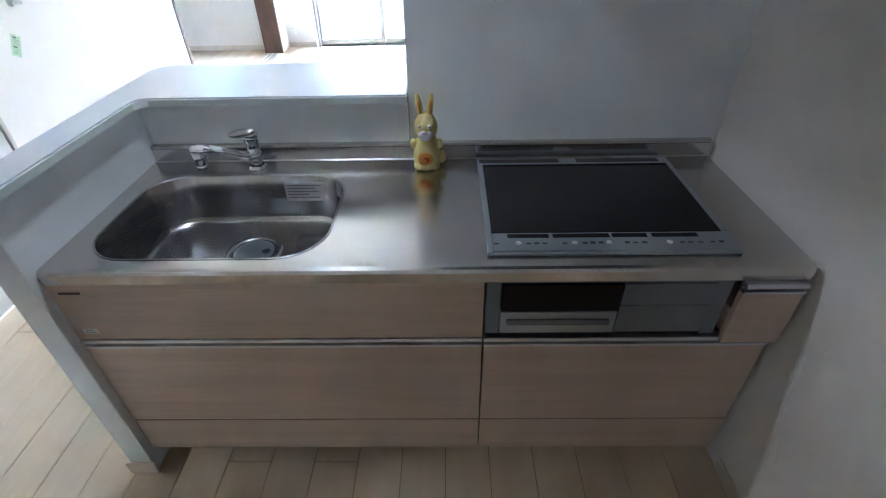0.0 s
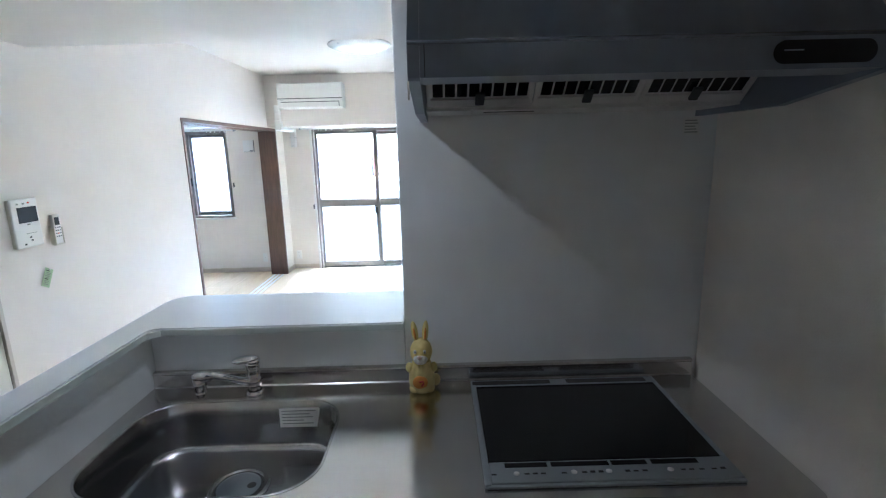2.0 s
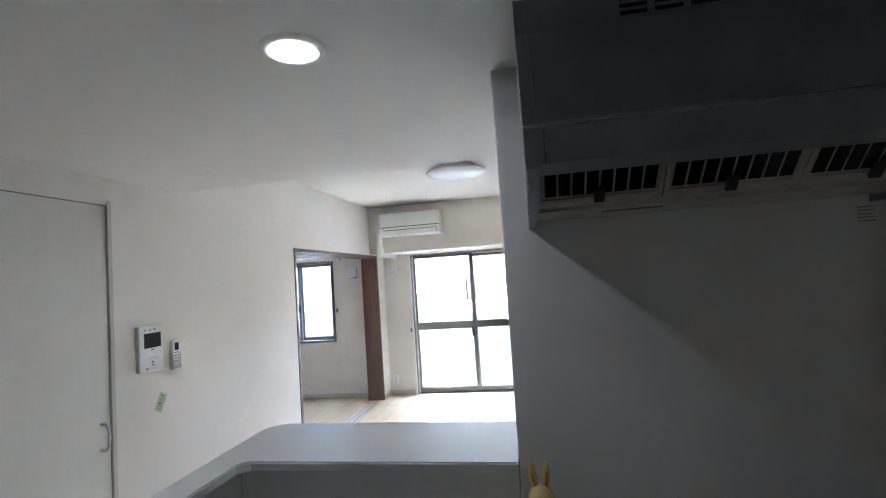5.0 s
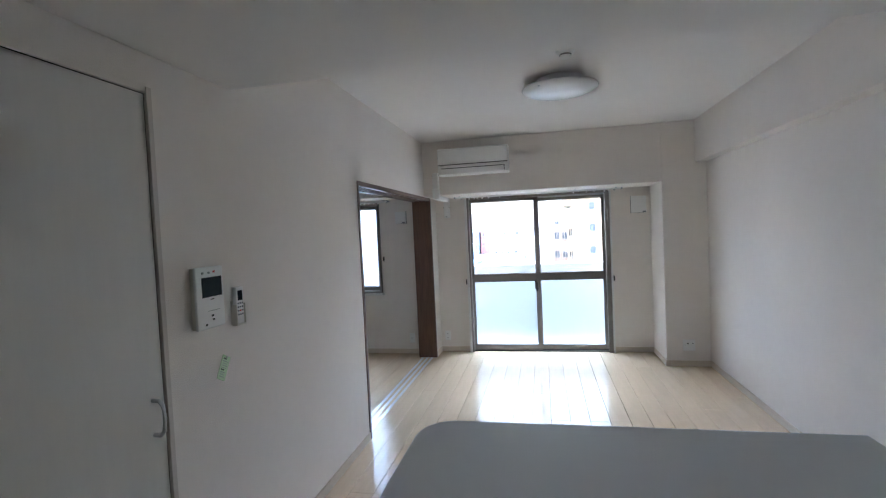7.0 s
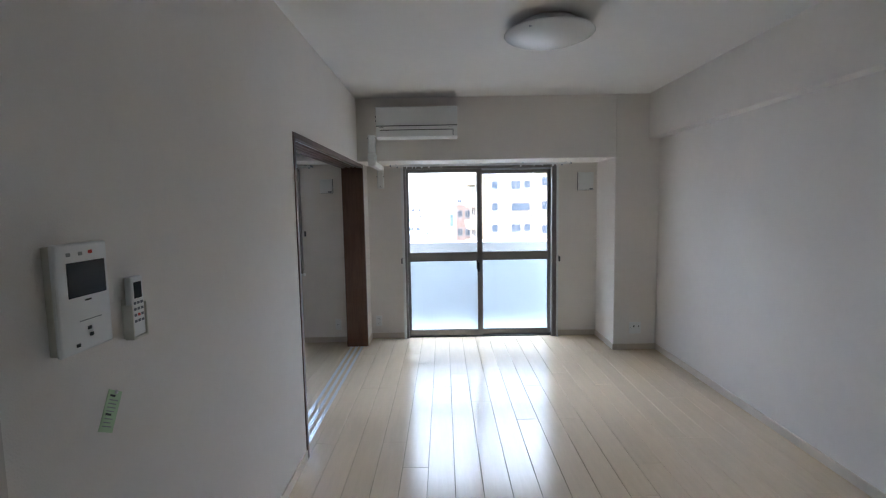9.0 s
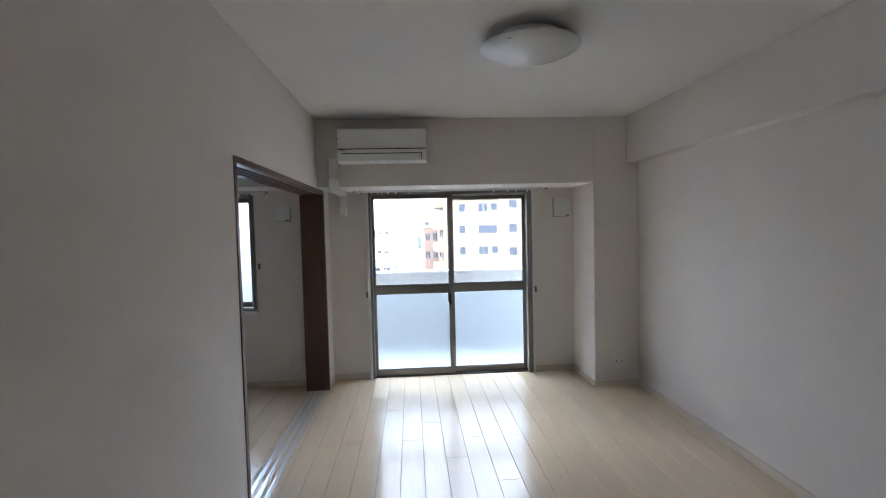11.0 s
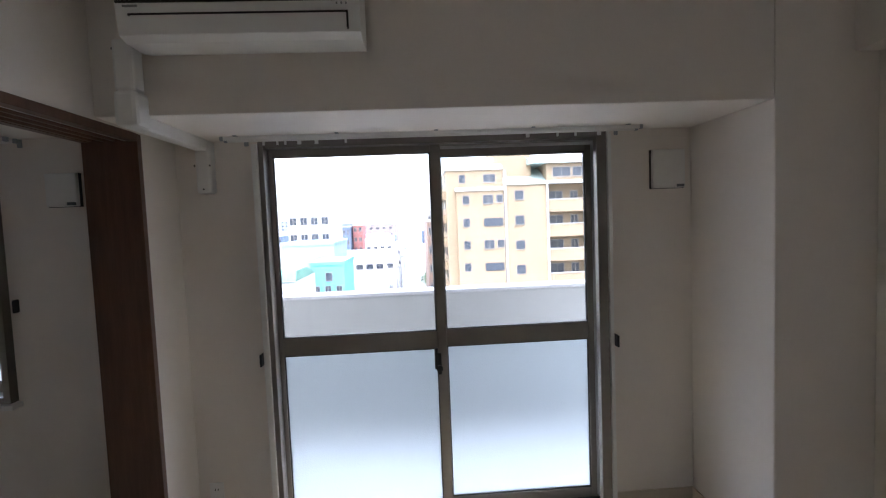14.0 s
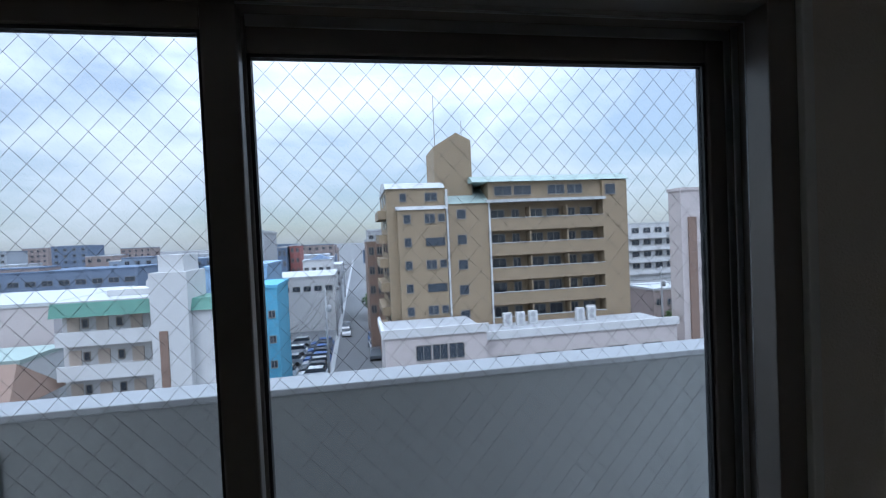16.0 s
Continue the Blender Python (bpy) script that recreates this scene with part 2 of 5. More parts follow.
def tube(bm, pts, rad, seg=10, mi=0):
    """A round bar along points, with capped ends."""
    pts = [Vector(p) for p in pts]
    rings = []
    for i, p in enumerate(pts):
        d = (pts[min(i + 1, len(pts) - 1)] - pts[max(i - 1, 0)]).normalized()
        q = d.to_track_quat("Z", "Y")
        rr = rad[i] if isinstance(rad, (list, tuple)) else rad
        rings.append([bm.verts.new(p + q @ V(rr * math.cos(2 * math.pi * k / seg), rr * math.sin(2 * math.pi * k / seg), 0)) for k in range(seg)])
    for a, b in zip(rings, rings[1:]):
        for k in range(seg):
            f = bm.faces.new((a[k], a[(k + 1) % seg], b[(k + 1) % seg], b[k]))
            f.smooth, f.material_index = True, mi
    for ring in (rings[0][::-1], rings[-1]):
        bm.faces.new(ring).material_index = mi
    return bm


def lathe(bm, centre, prof, seg=40, mi=0):
    """Turns (radius, height) pairs about the z axis through centre."""
    c = Vector(centre)
    rings = []
    for r, h in prof:
        if r < 1e-5:
            rings.append([bm.verts.new(c + V(0, 0, h))])
        else:
            rings.append([bm.verts.new(c + V(r * math.cos(2 * math.pi * k / seg), r * math.sin(2 * math.pi * k / seg), h)) for k in range(seg)])
    for a, b in zip(rings, rings[1:]):
        for k in range(seg):
            k2 = (k + 1) % seg
            vs = [a[k % len(a)], a[k2 % len(a)], b[k2 % len(b)], b[k % len(b)]]
            vs = list(dict.fromkeys(vs))
            if len(vs) > 2:
                f = bm.faces.new(vs)
                f.smooth, f.material_index = True, mi
    return bm


def extrude_x(bm, prof, x0, x1, mi=0):
    """A solid of outline (y, z) from x0 to x1."""
    a = [bm.verts.new((x0, y, z)) for y, z in prof]
    b = [bm.verts.new((x1, y, z)) for y, z in prof]
    fs = [bm.faces.new(a), bm.faces.new(b[::-1])]
    for i in range(len(prof)):
        j = (i + 1) % len(prof)
        fs.append(bm.faces.new((a[j], a[i], b[i], b[j])))
    for f in fs:
        f.material_index = mi
    bmesh.ops.recalc_face_normals(bm, faces=fs)
    return bm


def extrude_z(bm, outline, z0, z1, mi=0):
    """A slab of outline (x, y) from z0 to z1."""
    a = [bm.verts.new((x, y, z0)) for x, y in outline]
    b = [bm.verts.new((x, y, z1)) for x, y in outline]
    fs = [bm.faces.new(a[::-1]), bm.faces.new(b)]
    for i in range(len(outline)):
        j = (i + 1) % len(outline)
        fs.append(bm.faces.new((a[i], a[j], b[j], b[i])))
    for f in fs:
        f.material_index = mi
    bmesh.ops.recalc_face_normals(bm, faces=fs)
    return bm


def mesh_of(name, bm, *mats):
    me = bpy.data.meshes.new(name)
    bm.to_mesh(me)
    bm.free()
    for m in mats:
        me.materials.append(m)
    return me


def solid(name, bm, mats, label="", category="", group="", kind="", base=None):
    """One mesh as a thing of its own; its origin lies at the middle of its base."""
    mats = mats if isinstance(mats, (list, tuple)) else [mats]
    if base is None:
        xs = [v.co for v in bm.verts]
        base = V((min(c.x for c in xs) + max(c.x for c in xs)) / 2, (min(c.y for c in xs) + max(c.y for c in xs)) / 2, min(c.z for c in xs))
    base = Vector(base)
    bmesh.ops.translate(bm, verts=bm.verts, vec=-base)
    ob = new(name, mesh_of(name, bm, *mats))
    ob.location = base
    ROOT[ob] = base
    return tagged(ob, label, category, group, kind)


def thing(name, base, label, category, group="", kind=""):
    ob = new(name)
    ob.empty_display_size = 0.1
    ob.location = base
    ROOT[ob] = Vector(base)
    return tagged(ob, label, category, group, kind)


def part(name, bm, material, parent, label=""):
    """One mesh under a thing or a part, given in the room's coordinates."""
    mats = material if isinstance(material, (list, tuple)) else [material]
    base = ROOT[parent]
    bmesh.ops.translate(bm, verts=bm.verts, vec=-base)
    ob = new(name, mesh_of(name, bm, *mats))
    ob.parent = parent
    ROOT[ob] = base
    return tagged(ob, label) if label else ob


def shared(name, me, parent, at):
    """A piece under its parent that shares a mesh."""
    ob = new(name, me)
    ob.parent = parent
    ob.location = at
    return ob


# ---- the rooms: walls, ceilings, floors ----
XW, XE, YN, YS = -1.92, 1.075, 7.0, -0.6
ZK, ZL, ZB = 2.2, 2.56, 2.56
OP0, OP1, OPZ = 4.365, 6.70, 1.938
D0, D1, DZ = 1.70, 2.485, 2.085
WX0, WX1, WZ0, WZ1 = -1.51, 0.18, 0.0, 1.94
BX0, BX1, BZ0, BZ1 = -3.68, -2.628, 0.783, 1.932
YB = 6.86

solid("wall_west", boxes(
    (-2.13, YS, -0.06, XW, D0, 2.7), (-2.13, D0, DZ, XW, D1, 2.7), (-2.13, D1, -0.06, XW, OP0, 2.7),
    (-2.13, OP0, OPZ, XW, OP1, 2.7), (-2.13, OP1, -0.06, XW, YN, 2.7), (-2.13, D0, -0.06, XW, D1, -0.001)), M_WALL, "white papered wall with a door and a wide opening", "wall", kind="structure")
solid("wall_east", boxes((XE, YS, -0.06, XE + 0.15, YN, 2.7)), M_WALL, "plain white papered party wall", "wall", kind="structure")
solid("wall_north", boxes(
    (-2.13, YN, -0.3, WX0, YN + 0.16, 2.9), (WX0, YN, WZ1, WX1, YN + 0.16, 2.9), (WX0, YN, -0.3, WX1, YN + 0.16, WZ0 - 0.03),
    (WX1, YN, -0.3, XE + 0.15, YN + 0.16, 2.9)), M_WALL, "white papered window wall", "wall", kind="structure")
solid("wall_bedroom_north", boxes(
    (-5.2, YB, -0.3, BX0, YN + 0.16, 2.9), (BX0, YB, -0.3, BX1, YN + 0.16, BZ0), (BX0, YB, BZ1, BX1, YN + 0.16, 2.9), (BX1, YB, -0.3, -2.13, YN + 0.16, 2.9)),
    M_WALL, "white papered bedroom window wall", "wall", kind="structure")
# unseen closing wall; YS puts it near so it bounces light onto the cabinets
solid("wall_south", boxes((-2.13, YS - 0.15, -0.06, XE + 0.15, YS, 2.7)), M_WALL, "unseen plain white closing wall, set close to bounce light into the kitchen", "wall", kind="structure")
solid("wall_bedroom_west", boxes((-5.2, 3.2, -0.06, -5.05, YN, 2.7)), M_WALL, "plain white bedroom wall", "wall", kind="structure")
solid("wall_bedroom_south", boxes((-5.05, 3.2, -0.06, -2.13, 3.35, 2.7)), M_WALL, "plain white bedroom wall", "wall", kind="structure")
solid("wall_kitchen", boxes((0.06, 1.83, 0, XE, 1.97, ZK), bevel=0.004), M_PANEL, "glossy pale grey kitchen panel wall", "wall", kind="structure")
solid("beam_living", boxes((XW, 6.42, 1.95, 0.64, YN, ZL), bevel=0.006), M_WALL, "white papered beam over the window", "beam", kind="structure")
solid("beam_bedroom", boxes((-5.05, 6.42, 1.965, -2.13, YB, ZB), bevel=0.006), M_WALL, "white papered beam over the bedroom window", "beam", kind="structure")
solid("beam_east", boxes((0.965, 2.93, 2.125, XE, 6.42, ZL), bevel=0.005), M_WALL, "shallow white beam along the wall", "beam", kind="structure")
solid("column", boxes((0.64, 6.42, 0, XE, YN, ZL), bevel=0.006), M_WALL, "white papered square corner column", "column", kind="structure")
solid("ceiling", boxes((XW, 2.93, ZL, XE, YN, ZL + 0.15)), M_CEIL, "plain white living room ceiling", "ceiling", kind="structure")
solid("ceiling_kitchen", boxes((XW, YS, ZK, XE, 2.93, ZL + 0.15), bevel=0.003), M_CEIL, "lowered plain white kitchen ceiling", "ceiling", kind="structure")
solid("ceiling_bedroom", boxes((-5.05, 3.35, ZB, -2.13, YB, ZB + 0.15)), M_CEIL, "plain white bedroom ceiling", "ceiling", kind="structure")
solid("roof_slab", boxes((-5.3, YS - 0.2, 2.72, XE + 0.2, YN + 0.2, 2.95)), M_CONC, "concrete slab above the rooms", "slab", kind="structure")

# half wall round the sink, with its shelf
solid("half_wall", boxes((-0.885, 1.185, 0, -0.812, 1.95, 1.043), (-0.812, 1.83, 0, 0.058, 1.95, 1.043), bevel=0.003), M_PANEL,
      "low white wall around the kitchen sink", "half wall", kind="structure")


def round_corner(cx, cy, r, a0, a1, n=10):
    return [(cx + r * math.cos(radians(a0 + (a1 - a0) * i / n)), cy + r * math.sin(radians(a0 + (a1 - a0) * i / n))) for i in range(n + 1)]


shelf_line = [(0.058, 1.795), (0.058, 2.175)] + round_corner(-0.808, 2.083, 0.092, 90, 178) + [(-0.894, 1.19), (-0.785, 1.19)] + round_corner(-0.755, 1.765, 0.03, 180, 90, 4)
bm = extrude_z(bmesh.new(), shelf_line, 1.045, 1.071)
bmesh.ops.bevel(bm, geom=[e for e in bm.edges if abs(e.verts[0].co.z - e.verts[1].co.z) < 1e-6], offset=0.004, segments=2, affect="EDGES")
shelf = solid("counter_shelf", bm, M_SHELF, "white laminate serving shelf with a rounded corner", "shelf")
part("edge_band", extrude_z(bmesh.new(), [(0.058, 1.792), (0.058, 1.7945), (-0.752, 1.7945), (-0.7845, 1.764), (-0.7845, 1.19), (-0.782, 1.19), (-0.782, 1.763), (-0.751, 1.792)], 1.046, 1.067), M_EDGE, shelf, "pale green-grey edge band")


# ---- windows ----
def wire_net(x0, x1, z0, z1, y, dx=0.037, dz=0.041, r=0.0003):
    """Thin crossed wires cast in a pane, clipped to its outline."""
    bm = bmesh.new()
    s = dz / dx
    w, h = x1 - x0, z1 - z0
    for sign in (1, -1):
        c = -h / s
        while c < w:
            a, b = (c, 0.0), (c + h / s, h)
            if a[0] < 0:
                a = (0.0, -c * s)
            if b[0] > w:
                b = (w, (w - c) * s)
            if b[1] - a[1] > 0.004:
                pa, pb = (a, b) if sign > 0 else ((w - a[0], a[1]), (w - b[0], b[1]))
                cyl(bm, (x0 + pa[0], y, z0 + pa[1]), (x0 + pb[0], y, z0 + pb[1]), r, seg=4, caps=False)
            c += dx
    return bm


def sash(win, x0, x1, z0, z1, y, left, right, top, bottom, mid, upper, lower, wired):
    """One sliding sash: stiles, rails and its panes. mid: (z of the rail's foot, z of its head) or None."""
    d0, d1 = y - 0.014, y + 0.014
    s = part("sash", boxes((x0, d0, z0, x0 + left, d1, z1), (x1 - right, d0, z0, x1, d1, z1), bevel=0.003), M_SASH, win)
    part("top_rail", boxes((x0 + left, d0 + 0.002, z1 - top, x1 - right, d1 - 0.002, z1), bevel=0.003), M_SASH, s)
    part("bottom_rail", boxes((x0 + left, d0 + 0.002, z0, x1 - right, d1 - 0.002, z0 + bottom), bevel=0.003), M_SASH, s)
    gx0, gx1 = x0 + left, x1 - right
    spans = [(z0 + bottom, z1 - top, upper)]
    if mid:
        part("middle_rail", boxes((gx0, d0 + 0.002, mid[0], gx1, d1 - 0.002, mid[1]), bevel=0.003), M_SASH, s)
        spans = [(z0 + bottom, mid[0], lower), (mid[1], z1 - top, upper)]
    for a, b, m in spans:
        e = 0.005
        part("gasket", boxes((gx0, y - 0.008, a, gx0 + e, y + 0.008, b), (gx1 - e, y - 0.008, a, gx1, y + 0.008, b), (gx0 + e, y - 0.008, a, gx1 - e, y + 0.008, a + e), (gx0 + e, y - 0.008, b - e, gx1 - e, y + 0.008, b)), M_SASHD, s)
        pane = part("pane", boxes((gx0 + e, y - 0.003, a + e, gx1 - e, y + 0.003, b - e)), m, s)
        pane.visible_shadow = False
        if wired:
            part("pane_wire", wire_net(gx0 + e, gx1 - e, a + e, b - e, y - 0.0042 if m is M_GLASS else y + 0.0042), M_WIRE, s)
    return s


def crescent(win, x, y, z):
    part("crescent_lock", box(cyl(box(bmesh.new(), x - 0.011, y - 0.012, z - 0.055, x + 0.011, y, z + 0.055, bevel=0.003), (x, y - 0.03, z - 0.02), (x, y - 0.012, z - 0.02), 0.016),
                              x - 0.024, y - 0.034, z - 0.02, x - 0.008, y - 0.024, z + 0.085, bevel=0.004), M_DARK, win, "dark crescent sash lock")


win1 = thing("window_1", ((WX0 + WX1) / 2, YN, WZ0), "tall two-panel sliding balcony window with a bronze aluminium frame", "window", kind="structure")
F0, F1 = YN - 0.012, YN + 0.11
part("window_frame", boxes((WX0, F0, 0, WX0 + 0.022, F1, WZ1), (WX1 - 0.034, F0, 0, WX1, F1, WZ1), (WX0 + 0.022, F0, WZ1 - 0.034, WX1 - 0.034, F1, WZ1), bevel=0.002), M_SASH, win1)
for yb in (YN + 0.0205, YN + 0.0375):
    part("guide_bead", boxes((WX1 - 0.046, yb, 0.03, WX1 - 0.0342, yb + 0.003, WZ1 - 0.036), bevel=0.001), M_ALU, win1, "bright aluminium guide bead")
part("guide_bead", boxes((-0.64, YN + 0.0375, WZ1 - 0.052, WX1 - 0.047, YN + 0.0405, WZ1 - 0.0345), bevel=0.001), M_ALU, win1, "bright aluminium guide bead")
part("sill_track", boxes((WX0 + 0.022, F0, -0.02, WX1 - 0.034, F1, 0.012), (WX0 + 0.022, YN + 0.028, 0.012, WX1 - 0.034, YN + 0.034, 0.02), (WX0 + 0.022, YN + 0.058, 0.012, WX1 - 0.034, YN + 0.064, 0.02)), M_SASHD, win1, "dark aluminium bottom track")
part("frame_lip", boxes((-1.512, YN - 0.058, 0.002, -1.488, F0 - 0.0005, WZ1 - 0.004), (0.128, YN - 0.058, 0.002, 0.178, F0 - 0.0005, WZ1 - 0.004), (-1.488, YN - 0.056, WZ1 - 0.034, 0.128, F0 - 0.0005, WZ1 - 0.004), bevel=0.002), M_SASH, win1, "bronze frame lip")
part("casing", boxes((-1.540, YN - 0.072, 0, -1.513, YN - 0.0005, WZ1 - 0.016), (WX1 + 0.001, YN - 0.066, 0, WX1 + 0.02, YN - 0.0005, WZ1 - 0.016), bevel=0.002), M_WHITE, win1, "slim white side casing")
sash(win1, -1.487, -0.645, 0.014, 1.907, YN + 0.022, 0.022, 0.048, 0.036, 0.062, (0.878, 0.968), M_GLASS, M_FROST, True)
sash(win1, -0.700, 0.146, 0.014, 1.905, YN + 0.056, 0.058, 0.042, 0.052, 0.055, (0.878, 0.966), M_GLASS, M_FROST, True)
part("jamb_ridge", boxes((WX1 - 0.037, YN - 0.018, 0.014, WX1 - 0.034, YN - 0.014, WZ1 - 0.036), (WX1 - 0.037, YN + 0.002, 0.014, WX1 - 0.034, YN + 0.005, WZ1 - 0.036)), M_ALU, win1, "bright aluminium jamb ridges")
part("head_ridge", boxes((-0.645, YN + 0.002, WZ1 - 0.0365, WX1 - 0.037, YN + 0.006, WZ1 - 0.034)), M_ALU, win1, "bright aluminium head ridge")
crescent(win1, -0.688, YN + 0.008, 0.80)
for gx in (-1.543, WX1 + 0.034):
    part("tassel_hook", boxes((gx - 0.011, YN - 0.095, 0.86, gx + 0.0, YN - 0.0, 0.92), bevel=0.004), M_DARK, win1, "small dark curtain hook")

win2 = thing("window_2", ((BX0 + BX1) / 2, YB, BZ0), "waist-high bedroom sliding window with frosted panes", "window", kind="structure")
F0, F1 = YB - 0.045, YB + 0.11
part("window_frame", boxes((BX0, F0, BZ0, BX0 + 0.03, F1, BZ1), (BX1 - 0.03, F0, BZ0, BX1, F1, BZ1), (BX0 + 0.03, F0, BZ1 - 0.034, BX1 - 0.03, F1, BZ1), (BX0 + 0.03, F0, BZ0, BX1 - 0.03, F1, BZ0 + 0.03), bevel=0.002), M_SASH, win2)
part("window_sill", boxes((BX0 - 0.02, YB - 0.062, BZ0 - 0.025, BX1 + 0.02, YB - 0.001, BZ0 - 0.002), bevel=0.003), M_WHITE, win2, "slim white sill board")
bmid = -3.16
sash(win2, BX0 + 0.03, bmid + 0.02, BZ0 + 0.03, BZ1 - 0.034, YB + 0.022, 0.03, 0.04, 0.035, 0.045, None, M_FROSTB, M_FROSTB, True)
sash(win2, bmid - 0.02, BX1 - 0.03, BZ0 + 0.03, BZ1 - 0.034, YB + 0.056, 0.055, 0.03, 0.04, 0.045, None, M_FROSTB, M_FROSTB, True)
crescent(win2, bmid, YB + 0.008, 1.27)
part("tassel_hook", boxes((BX1 + 0.03, YB - 0.03, 1.19, BX1 + 0.042, YB, 1.25), bevel=0.004), M_DARK, win2, "small dark curtain hook")


def curtain_rail(x0, x1, z, wall_y, label):
    y = wall_y - 0.102
    r = thing("curtain_rail", ((x0 + x1) / 2, y, z), label, "curtain rail")
    for dy in (0.0, -0.05):
        part("rail", boxes((x0, y + dy - 0.006, z - 0.008, x1, y + dy + 0.006, z + 0.008), bevel=0.002), M_WHITE, r)
        for xe in (x0, x1):
            part("end_cap", boxes((xe - 0.008, y + dy - 0.008, z - 0.01, xe + 0.008, y + dy + 0.008, z + 0.01), bevel=0.003), M_SILVER, r)
    n = max(2, round((x1 - x0) / 0.45))
    for i in range(n + 1):
        xb = x0 + 0.06 + (x1 - x0 - 0.12) * i / n
        part("bracket", boxes((xb - 0.008, y - 0.06, z + 0.008, xb + 0.008, wall_y - 0.001, z + 0.016), (xb - 0.010, wall_y - 0.008, z - 0.012, xb + 0.010, wall_y - 0.001, z + 0.024), bevel=0.002), M_SILVER, r)
    rng = random.Random(int(abs(x0) * 100))
    for i in range(16):
        xr = x0 + 0.08 + (x1 - x0 - 0.16) * (0.05 + 0.3 * rng.random() if i % 2 else 0.72 + 0.26 * rng.random())
        part("runner", boxes((xr - 0.005, y - 0.004, z - 0.026, xr + 0.005, y + 0.004, z - 0.008), bevel=0.0015), M_WHITE, r)
    return r


curtain_rail(-1.64, 0.31, 1.937, YN, "white double curtain rail with loose runners")
curtain_rail(-3.75, -2.46, 1.938, YB, "white double curtain rail over the bedroom window")

# ---- wide opening to the bedroom ----
cas = thing("opening_casing", (-2.025, OP0, 0), "dark walnut casing of a wide sliding-door opening", "door frame", kind="structure")
part("jamb", boxes((-2.137, OP0 - 0.001, 0, XW + 0.007, OP0 + 0.032, OPZ), bevel=0.002), M_BROWN, cas)
part("jamb", boxes((-2.137, OP1 - 0.03, 0, XW + 0.007, OP1 + 0.001, OPZ), bevel=0.002), M_BROWN, cas)
part("head", boxes((XW - 0.028, OP0 + 0.032, OPZ - 0.032, XW + 0.007, OP1 - 0.03, OPZ + 0.001), (-2.137, OP0 + 0.032, OPZ - 0.032, -2.105, OP1 - 0.03, OPZ + 0.001),
                      (-2.105, OP0 + 0.032, OPZ - 0.012, XW - 0.028, OP1 - 0.03, OPZ + 0.001), bevel=0.001), M_BROWN, cas)
for tx in (-1.962, -2.008, -2.054, -2.1):
    part("head_track", boxes((tx, OP0 + 0.034, OPZ - 0.030, tx + 0.010, OP1 - 0.032, OPZ - 0.012)), M_ALU if tx > -2.0 else M_BROWN, cas)
th = solid("threshold", boxes((-2.13, OP0 + 0.033, -0.05, XW, OP1 - 0.031, -0.001)), M_FLOOR, "pale wooden threshold with sliding tracks", "threshold", kind="structure")
for tx in (-1.975, -2.03, -2.085):
    part("floor_track", boxes((tx - 0.012, OP0 + 0.034, -0.001, tx + 0.012, OP1 - 0.032, 0.0015), (tx - 0.012, OP0 + 0.034, 0.0015, tx - 0.008, OP1 - 0.032, 0.004), (tx + 0.008, OP0 + 0.034, 0.0015, tx + 0.012, OP1 - 0.032, 0.004)), M_ALU, th, "aluminium floor track")

# ---- hinged door in the long wall ----
door = thing("door_1", (XW, (D0 + D1) / 2, 0), "closed plain white flush door with a bow handle", "door", kind="structure")
part("leaf", boxes((XW - 0.042, D0 + 0.026, 0.006, XW - 0.004, D1 - 0.026, DZ - 0.026), bevel=0.002), M_DOOR, door)
part("door_frame", boxes((XW - 0.15, D0 - 0.0, 0, XW + 0.006, D0 + 0.022, DZ), (XW - 0.15, D1 - 0.022, 0, XW + 0.006, D1, DZ), bevel=0.002), M_DOORF, door, "beige door frame")
part("frame_head", boxes((XW - 0.15, D0 + 0.022, DZ - 0.022, XW + 0.003, D1 - 0.022, DZ + 0.001), bevel=0.001), M_WALL, door)
# dark strips set into the door gap paint its shade
part("shadow_gap", boxes((XW - 0.03, D0 + 0.0225, DZ - 0.027, XW - 0.006, D1 - 0.0225, DZ - 0.0225), (XW - 0.03, D1 - 0.0265, 0.006, XW - 0.006, D1 - 0.0225, DZ - 0.027)), M_DARK, door, "dark strips drawn as the shade round the leaf")
hy = D1 - 0.077
part("handle", tube(bmesh.new(), [(XW - 0.004, hy, 1.005), (XW + 0.022, hy, 1.005), (XW + 0.036, hy, 0.99), (XW + 0.042, hy, 0.945), (XW + 0.036, hy, 0.9), (XW + 0.022, hy, 0.885), (XW - 0.004, hy, 0.885)], 0.0075), M_ALU, door, "satin metal bow handle")

# ---- baseboards ----
BB, BT = 0.06, 0.009


def baseboard(name, *spans):
    bm = bmesh.new()
    for x0, y0, x1, y1 in spans:
        box(bm, x0, y0, 0.001, x1, y1, BB, bevel=0.002)
    solid(name, bm, M_BASE, "low beige vinyl baseboard", "baseboard", kind="structure")


baseboard("baseboard_west", (XW, D1 + 0.001, XW + BT, OP0 - 0.002), (XW, OP1 + 0.002, XW + BT, YN), (XW, YS, XW + BT, D0 - 0.002))
baseboard("baseboard_east", (XE - BT, 1.971, XE, 6.42), (XE - BT, YS, XE, 1.2))
baseboard("baseboard_north", (XW + BT, YN - BT, WX0 - 0.028, YN), (WX1 + 0.028, YN - BT, 0.64, YN))
baseboard("baseboard_column", (0.64 - BT, 6.42 - BT, 0.64, YN - BT), (0.64, 6.42 - BT, XE - BT, 6.42))
baseboard("baseboard_bedroom", (-5.05, YB - BT, -2.13, YB))
baseboard("baseboard_half_wall", (-0.9, 1.177, -0.802, 1.185))

